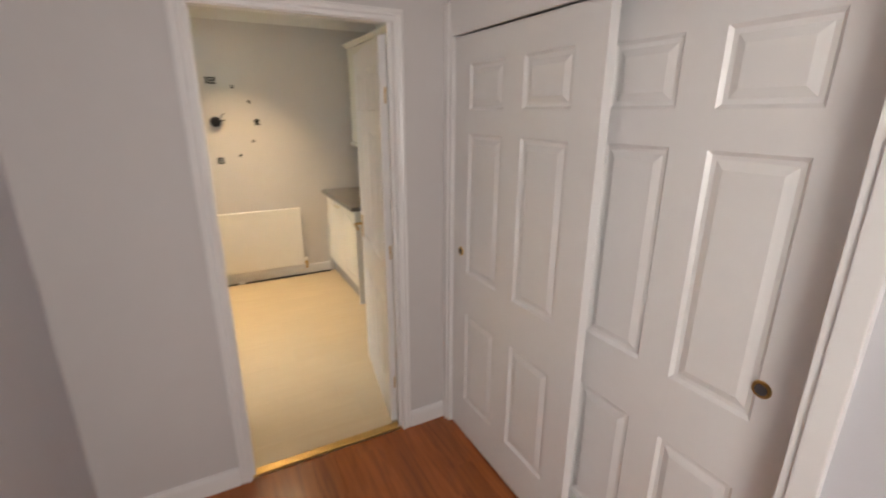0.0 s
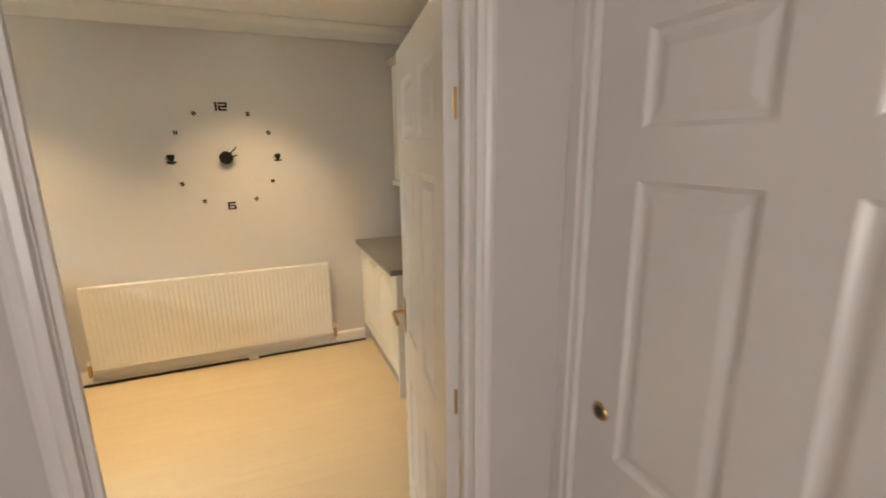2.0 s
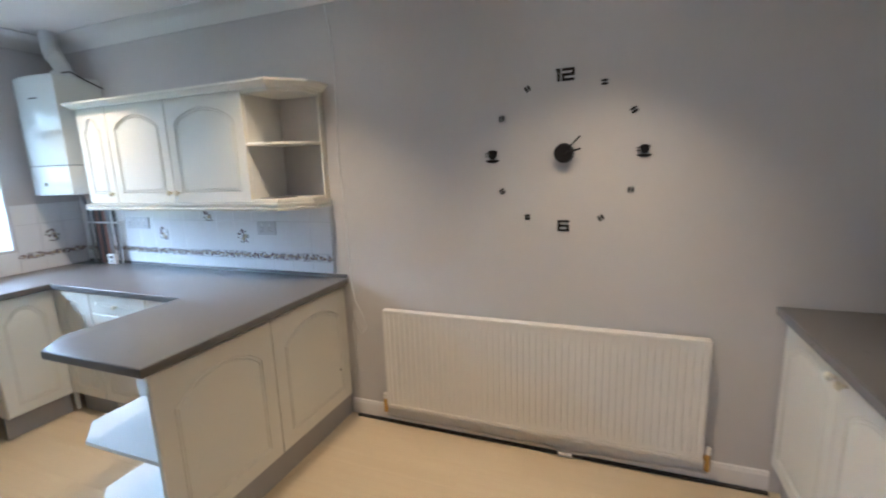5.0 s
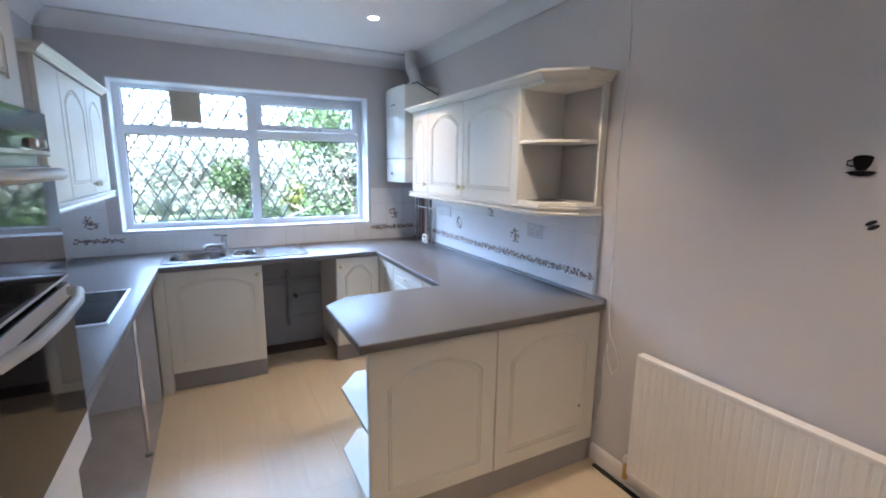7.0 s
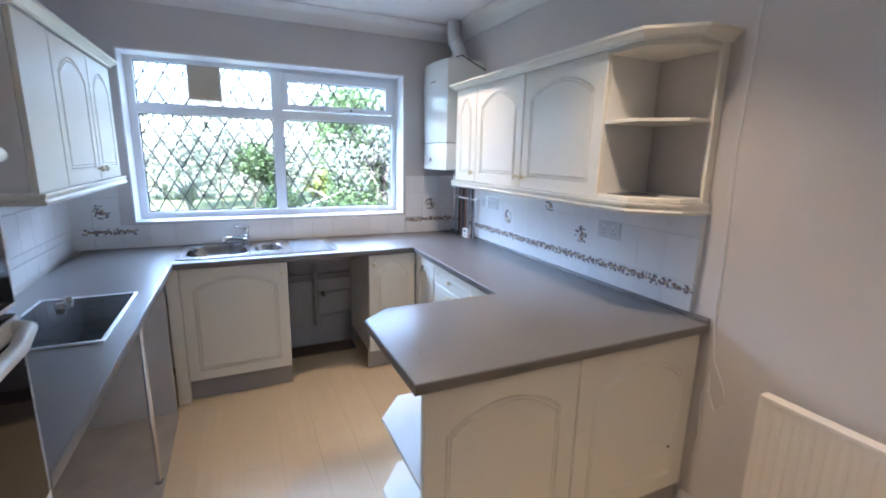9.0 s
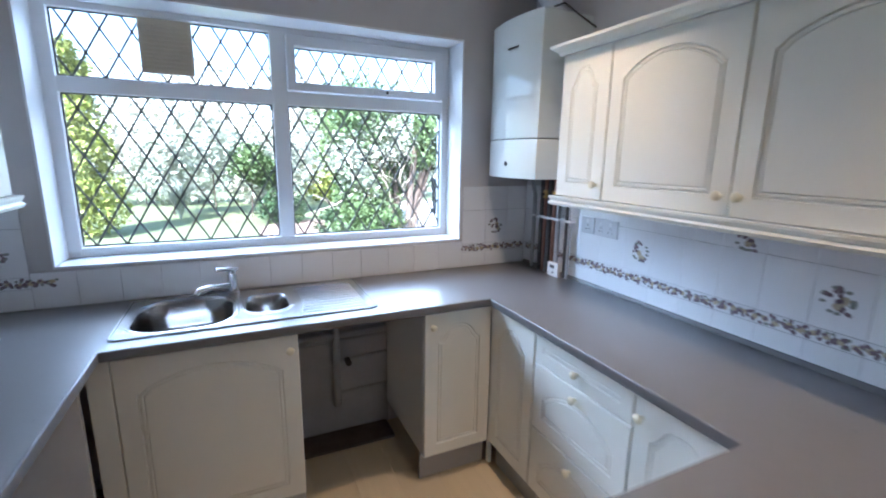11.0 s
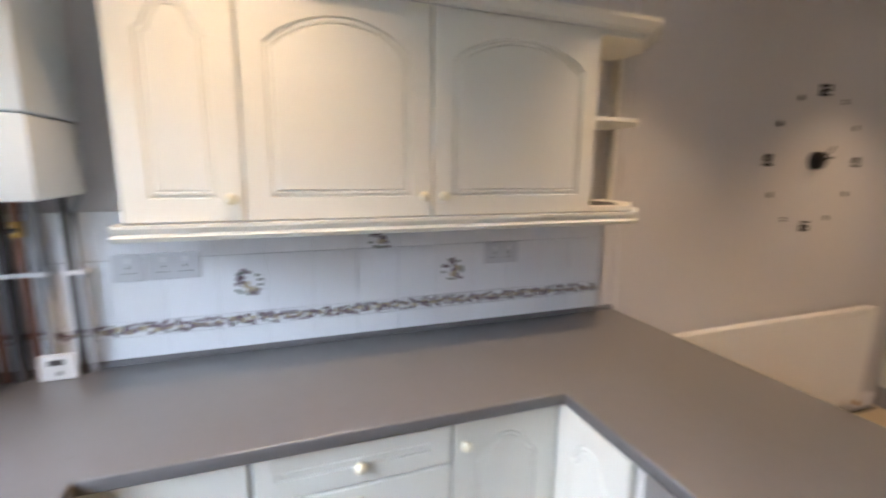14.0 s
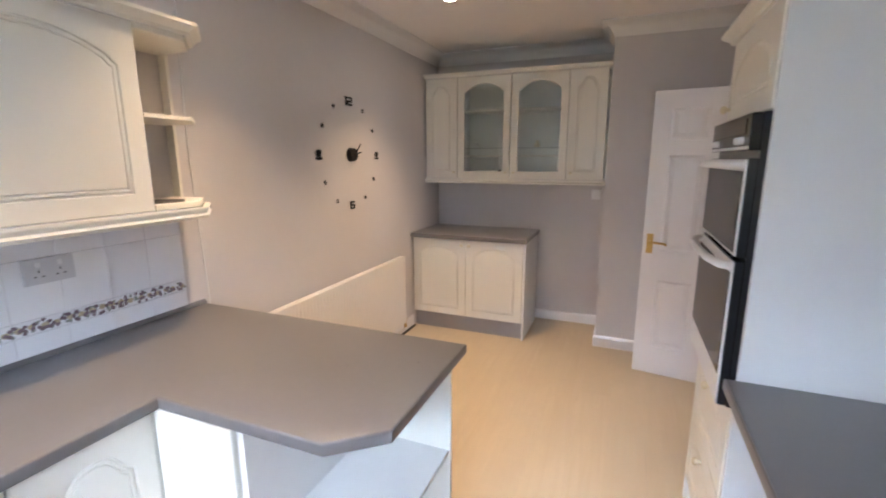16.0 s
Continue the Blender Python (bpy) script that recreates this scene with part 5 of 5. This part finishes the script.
# pale leaves mixed in to give the shrub its sunlit lightness
leaves("bush", [(-10.3, 4.7, 1.5, 0.6, 0.6), (-10.3, 5.4, 1.9, 0.7, 0.6), (-10.2, 4.9, 0.9, 0.45, 0.5)], 3600, 0.05, M_LEAF3, "pale dried foliage in the large shrub, added to lighten it", "bush", seed=19)
for y0, mm, lb in ((-4.0, M_LEAF2, "yellow-green sunlit hedge shrub"), (-1.2, M_LEAF5, "hedge shrub with sun glare in its pale colour"), (1.4, M_LEAF3, "grey-green hedge shrub"), (4.0, M_LEAF5, "hedge shrub with sun glare in its pale colour"), (6.6, M_LEAF2, "yellow-green sunlit hedge shrub"), (9.4, M_LEAF3, "grey-green hedge shrub")):
    leaves("bush", [(-19.5, y0, 0.7, 1.5, 1.0), (-19.8, y0 + 0.9, 1.5, 1.1, 0.8), (-19.3, y0 - 0.8, 0.4, 1.0, 0.7)], 2200, 0.12, mm, lb + " at the end of the lawn", "bush", seed=40 + int(y0 * 3))
leaves("bush", [(-13.8, 3.66, 0.12, 0.62, 0.48)], 3500, 0.045, M_LEAF4, "small clipped round dark shrub on the lawn", "bush", seed=5)
leaves("tree", [(-24, -3.0, 3.0, 3.0, 2.4), (-24, 1.5, 3.3, 3.0, 2.2), (-23, 6.0, 3.2, 2.6, 2.2), (-24, -8, 3.5, 3.2, 2.6)], 7000, 0.15, M_LEAF5, "trees at the end of the garden, sun glare in their pale colour", "tree", trunk=(-24.5, 1.0), seed=6)

leaves("bush", [(-15.2, 3.0, 1.25, 0.62, 0.55), (-15.2, 3.5, 1.0, 0.5, 0.5)], 3500, 0.07, M_LEAF1, "small dark green shrub before the pale trees", "bush", seed=11)

# strappy grass clump, blades arching out from one base
rng = random.Random(8)
bm = bmesh.new()
for k in range(170):
    a, sp, h = rng.random() * 6.283, rng.uniform(0.3, 1.0), rng.uniform(0.8, 1.5)
    prev = None
    for q in range(5):
        f = q / 4
        r = sp * f ** 1.5
        p = Vector((-15.2 + r * math.cos(a), 1.16 + r * math.sin(a), GZ + h * (f * 1.7 - f * f * 1.0)))
        w = 0.018 * (1 - f * 0.8)
        side = Vector((-math.sin(a), math.cos(a), 0)) * w
        cur = (bm.verts.new(p - side), bm.verts.new(p + side))
        if prev:
            bm.faces.new((prev[0], prev[1], cur[1], cur[0]))
        prev = cur
solid("grass_clump", bm, M_LEAF3, "strappy arching ornamental grass clump on the lawn", "plant")

# bare pale branches in the shrub
rng = random.Random(9)
bm = bmesh.new()
for k in range(46):
    p = Vector((rng.uniform(-10.5, -9.85), rng.uniform(4.6, 5.9), GZ + rng.uniform(0.0, 1.3)))
    pts = [p]
    d = Vector((rng.uniform(-0.2, 0.3), rng.uniform(-0.9, 0.5), rng.uniform(0.2, 0.8)))
    for q in range(6):
        d = d * 0.8 + Vector((rng.uniform(-0.3, 0.3), rng.uniform(-0.5, 0.4), rng.uniform(-0.35, 0.35)))
        pts.append(pts[-1] + d * rng.uniform(0.12, 0.28))
    tube(pts, rng.uniform(0.006, 0.014), 5, bm=bm)
solid("dead_branches", bm, mat("bleached_dead_wood", (0.42, 0.36, 0.29), 0.9, var=0.2, scale=10), "tangle of bleached dead branches in the shrub", "branches")

# low garden wall: a rounded coping that dips and ends in a curve
bm = bmesh.new()
rows = []
for k in range(17):
    f = k / 16
    x, y = -10.3 + 3.35 * f, 6.22
    zt = 0.40 - 0.05 * f - 0.45 * max(0.0, (f - 0.86) / 0.14) ** 2.2
    sec = [(-0.10, GZ), (-0.10, zt - 0.05), (-0.06, zt - 0.012), (0.0, zt), (0.06, zt - 0.012), (0.10, zt - 0.05), (0.10, GZ)]
    rows.append([bm.verts.new((x, y + o, max(GZ, z))) for o, z in sec])
for r, q in zip(rows, rows[1:]):
    for k in range(6):
        bm.faces.new((r[k], r[k + 1], q[k + 1], q[k]))
bm.faces.new(rows[0])
bm.faces.new(rows[-1])
bmesh.ops.recalc_face_normals(bm, faces=bm.faces[:])
solid("garden_wall", bm, M_RENDER, "low white rendered garden wall with a rounded end", "wall", smooth=True)

wb = thing("wheelie_bin", "dark wheelie bin standing on the side path", "bin", m=pose(-12.6, 7.75, GZ + 0.125, 0, 0, -25))
bm = bmesh.new()
lo = [bm.verts.new(p) for p in ((-0.2, -0.22, 0.05), (0.2, -0.22, 0.05), (0.2, 0.22, 0.05), (-0.2, 0.22, 0.05))]
hi = [bm.verts.new(p) for p in ((-0.27, -0.29, 0.98), (0.27, -0.29, 0.98), (0.27, 0.29, 0.98), (-0.27, 0.29, 0.98))]
bm.faces.new(lo[::-1])
bm.faces.new(hi)
for k in range(4):
    bm.faces.new((lo[k], lo[(k + 1) % 4], hi[(k + 1) % 4], hi[k]))
bmesh.ops.bevel(bm, geom=bm.edges[:], offset=0.03, segments=2, affect="EDGES")
part("body", bm, M_BIN, wb, smooth=True)
part("lid", box(-0.29, 0.29, -0.32, 0.31, 0.985, 1.05, 0.025), M_BIN, wb, smooth=True)
for y in (-0.23, 0.23):
    part("wheel", cyl((-0.2, y - 0.025, 0.10), (-0.2, y + 0.025, 0.10), 0.10, n=16), M_BIN, wb, smooth=True)

house = thing("neighbouring_house", "pale rendered neighbouring house with a brown tiled roof", "house")
part("wall", box(-13.2, -3.0, 9.3, 17, 0.12, 5.2), M_HOUSE, house)
part("brick_base", box(-13.23, -2.98, 9.27, 17.03, GZ, 0.14, 0.01), M_FENCE, house, "brown brick plinth course")
part("gutter", tube([(-13.35, 9.1, 5.12), (-2.9, 9.1, 5.12)], 0.06, 10), M_BIN, house, "dark half-round gutter", smooth=True)
bm = bmesh.new()
a = [bm.verts.new((-2.8, y, z)) for y, z in ((9.05, 5.15), (13.15, 7.9), (17.25, 5.15))]
b2 = [bm.verts.new((-13.4, y, z)) for y, z in ((9.05, 5.15), (13.15, 7.9), (17.25, 5.15))]
bm.faces.new(a)
bm.faces.new(b2[::-1])
for k in range(3):
    bm.faces.new((a[k], b2[k], b2[(k + 1) % 3], a[(k + 1) % 3]))
part("roof", bm, M_ROOF, house, "brown tiled pitched roof")

# ---- pieces: tiles, planks ----
def tile_mesh(w, h, name):
    return mesh_of(box(0.0008, w - 0.0008, -0.008, 0.0, 0.0008, h - 0.0008, 0.001), name, M_TILE)


def piece(name, me, parent, m):
    ob = new(name, me)
    ob.parent = parent
    ob.matrix_local = m
    return ob


TW, TH = 0.153, 0.200
meshes = {}


def tile(parent, x0, x1, z0, z1, to_world):
    key = (round(x1 - x0, 4), round(z1 - z0, 4))
    if key not in meshes:
        meshes[key] = tile_mesh(x1 - x0, z1 - z0, "tile")
    return piece("tile", meshes[key], parent, to_world(x0, z0))


def north(x, z):
    return pose(x, YN - 0.004, z)


def west(x, z):
    return pose(XW + 0.004, x, z, 0, 0, 90)


def south(x, z):
    return pose(-x, YS + 0.004, z, 0, 0, 180)


def splash(name, x0, x1, first, top, wall, label, backing):
    ob = structure(name, backing, M_GROUT, label)
    x = first
    while x < x1 - 0.005:
        a, b = max(x, x0), min(x + TW, x1)
        if b - a > 0.01:
            z = 0.906
            if top(a, b) < 1.2:
                tile(ob, a, b, z, 1.06, wall)
                x += TW
                continue
            tile(ob, a, b, 0.906, 0.994, wall)
            tile(ob, a, b, 0.994, 1.044, wall)
            z = 1.044
            while z < top(a, b) - 0.01:
                tile(ob, a, b, z, min(z + TH, top(a, b)), wall)
                z += TH
        x += TW
    return ob


t_n = splash("wall_tiles_north", XW + 0.013, -1.298, -2.224 - 10 * TW, lambda a, b: 1.362 if a > -3.01 else 1.395, north, "white glazed wall tiles with a fruit border above the worktop",
       box(XW + 0.0005, -1.298, YN - 0.004, YN, 0.906, 1.36))
t_w = splash("wall_tiles_west", YS + 0.01, YN - 0.013, 3.768 - 16 * TW, lambda a, b: 1.385 if a > WY1 - 0.01 or b < WY0 + 0.06 else 1.06, west, "white glazed tiles under and beside the window",
       box(XW, XW + 0.004, YS + 0.005, YN - 0.009, 0.906, 1.06))
t_s = splash("wall_tiles_south", 1.23, 3.64, 1.23, lambda a, b: 1.36, south, "white glazed tiles behind the hob", box(-3.645, -1.23, YS, YS + 0.004, 0.906, 1.36))

# printed fruit decoration: small glazed shapes on the tile faces
rng = random.Random(11)


def blot(bm, x, z, rx, rz):
    n = 7
    ph = rng.random() * 6
    vs = [bm.verts.new((x + rx * (0.8 + 0.35 * rng.random()) * math.cos(ph + 2 * math.pi * k / n), 0, z + rz * (0.8 + 0.35 * rng.random()) * math.sin(ph + 2 * math.pi * k / n))) for k in range(n)]
    bm.faces.new(vs)


def decoration(parent, spots, border, wall):
    layers = {"leaf_print": (bmesh.new(), M_LEAFGL), "fruit_print": (bmesh.new(), M_FRUIT), "plum_print": (bmesh.new(), M_PURPLE)}
    x0, x1 = border
    x = x0
    while x < x1:
        for _ in range(5):
            blot(layers["plum_print"][0], x + rng.uniform(-0.006, 0.028), 1.019 + rng.uniform(-0.018, 0.018), 0.0075, 0.007)
        for _ in range(3):
            blot(layers["leaf_print"][0], x + rng.uniform(0.0, 0.05), 1.019 + rng.uniform(-0.017, 0.017), 0.007, 0.0055)
        blot(layers["fruit_print"][0], x + 0.024 + rng.uniform(-0.004, 0.004), 1.018 + rng.uniform(-0.006, 0.006), 0.013, 0.011)
        x += 0.036
    for sx, sz in spots:
        for _ in range(9):
            blot(layers["plum_print"][0], sx + rng.uniform(-0.036, 0.012), sz + rng.uniform(-0.01, 0.045), 0.008, 0.008)
        for _ in range(12):
            a = rng.random() * 6.28
            blot(layers["leaf_print"][0], sx + 0.04 * math.cos(a), sz + 0.04 * math.sin(a), 0.010, 0.006)
        for _ in range(3):
            blot(layers["fruit_print"][0], sx + rng.uniform(-0.008, 0.02), sz + rng.uniform(-0.025, 0.01), 0.014, 0.014)
        for _ in range(4):
            blot(layers["plum_print"][0], sx + rng.uniform(0.0, 0.035), sz + rng.uniform(-0.04, -0.005), 0.007, 0.007)
    for k, (nm, (bm, mm)) in enumerate(layers.items()):
        ob = part(nm, bm, mm, parent)
        ob.matrix_local = wall(0, 0) @ Matrix.Translation((0, -0.0084 - 0.0003 * k, 0))


decoration(t_n, [(-2.744, 1.146), (-2.29, 1.285), (-2.004, 1.143)], (-3.62, -1.34), north)
decoration(t_w, [(3.990, 1.146), (1.68, 1.15)], (3.772, 4.18), west)
decoration(t_w, [], (1.575, 1.83), west)

# kitchen floor boards
fl = structure("floor_kitchen", box(XW, XE, YS - 0.06, YN, -0.1, -0.006), M_FLOOR, "pale maple laminate kitchen floor")
bw, bl = 0.193, 1.285
rng = random.Random(5)
mcache = {}
y, row = YS - 0.05, 0
while y < YN - 0.01:
    y1 = min(y + bw, YN)
    x = XW - rng.random() * bl
    while x < XE:
        a, b = max(x, XW), min(x + bl, XE)
        if b - a > 0.02:
            key = (round(b - a, 3), round(y1 - y, 3))
            if key not in mcache:
                mcache[key] = mesh_of(box(0.0003, b - a - 0.0003, 0.0003, y1 - y - 0.0003, -0.006, 0.0, 0.0006), "plank", M_FLOOR)
            piece("plank", mcache[key], fl, pose(a, y, 0))
        x += bl
    y += bw
    row += 1

hf = structure("floor_hall", box(HX0, HX1 + 0.62, -2.7, YS - 0.06, -0.1, -0.006), M_HALLFLOOR, "red-brown wood laminate hall floor")
x = HX0
while x < HX1 + 0.6:
    x1 = min(x + 0.12, HX1 + 0.62)
    y = -2.7 - rng.random() * 1.2
    while y < YS - 0.06:
        a, b = max(y, -2.7), min(y + 1.2, YS - 0.06)
        if b - a > 0.02:
            key = ("h", round(b - a, 3), round(x1 - x, 3))
            if key not in mcache:
                mcache[key] = mesh_of(box(0.0004, x1 - x - 0.0004, 0.0004, b - a - 0.0004, -0.006, 0.0, 0.0008), "plank", M_HALLFLOOR)
            piece("plank", mcache[key], hf, pose(x, a, 0))
        y += 1.2
    x += 0.12
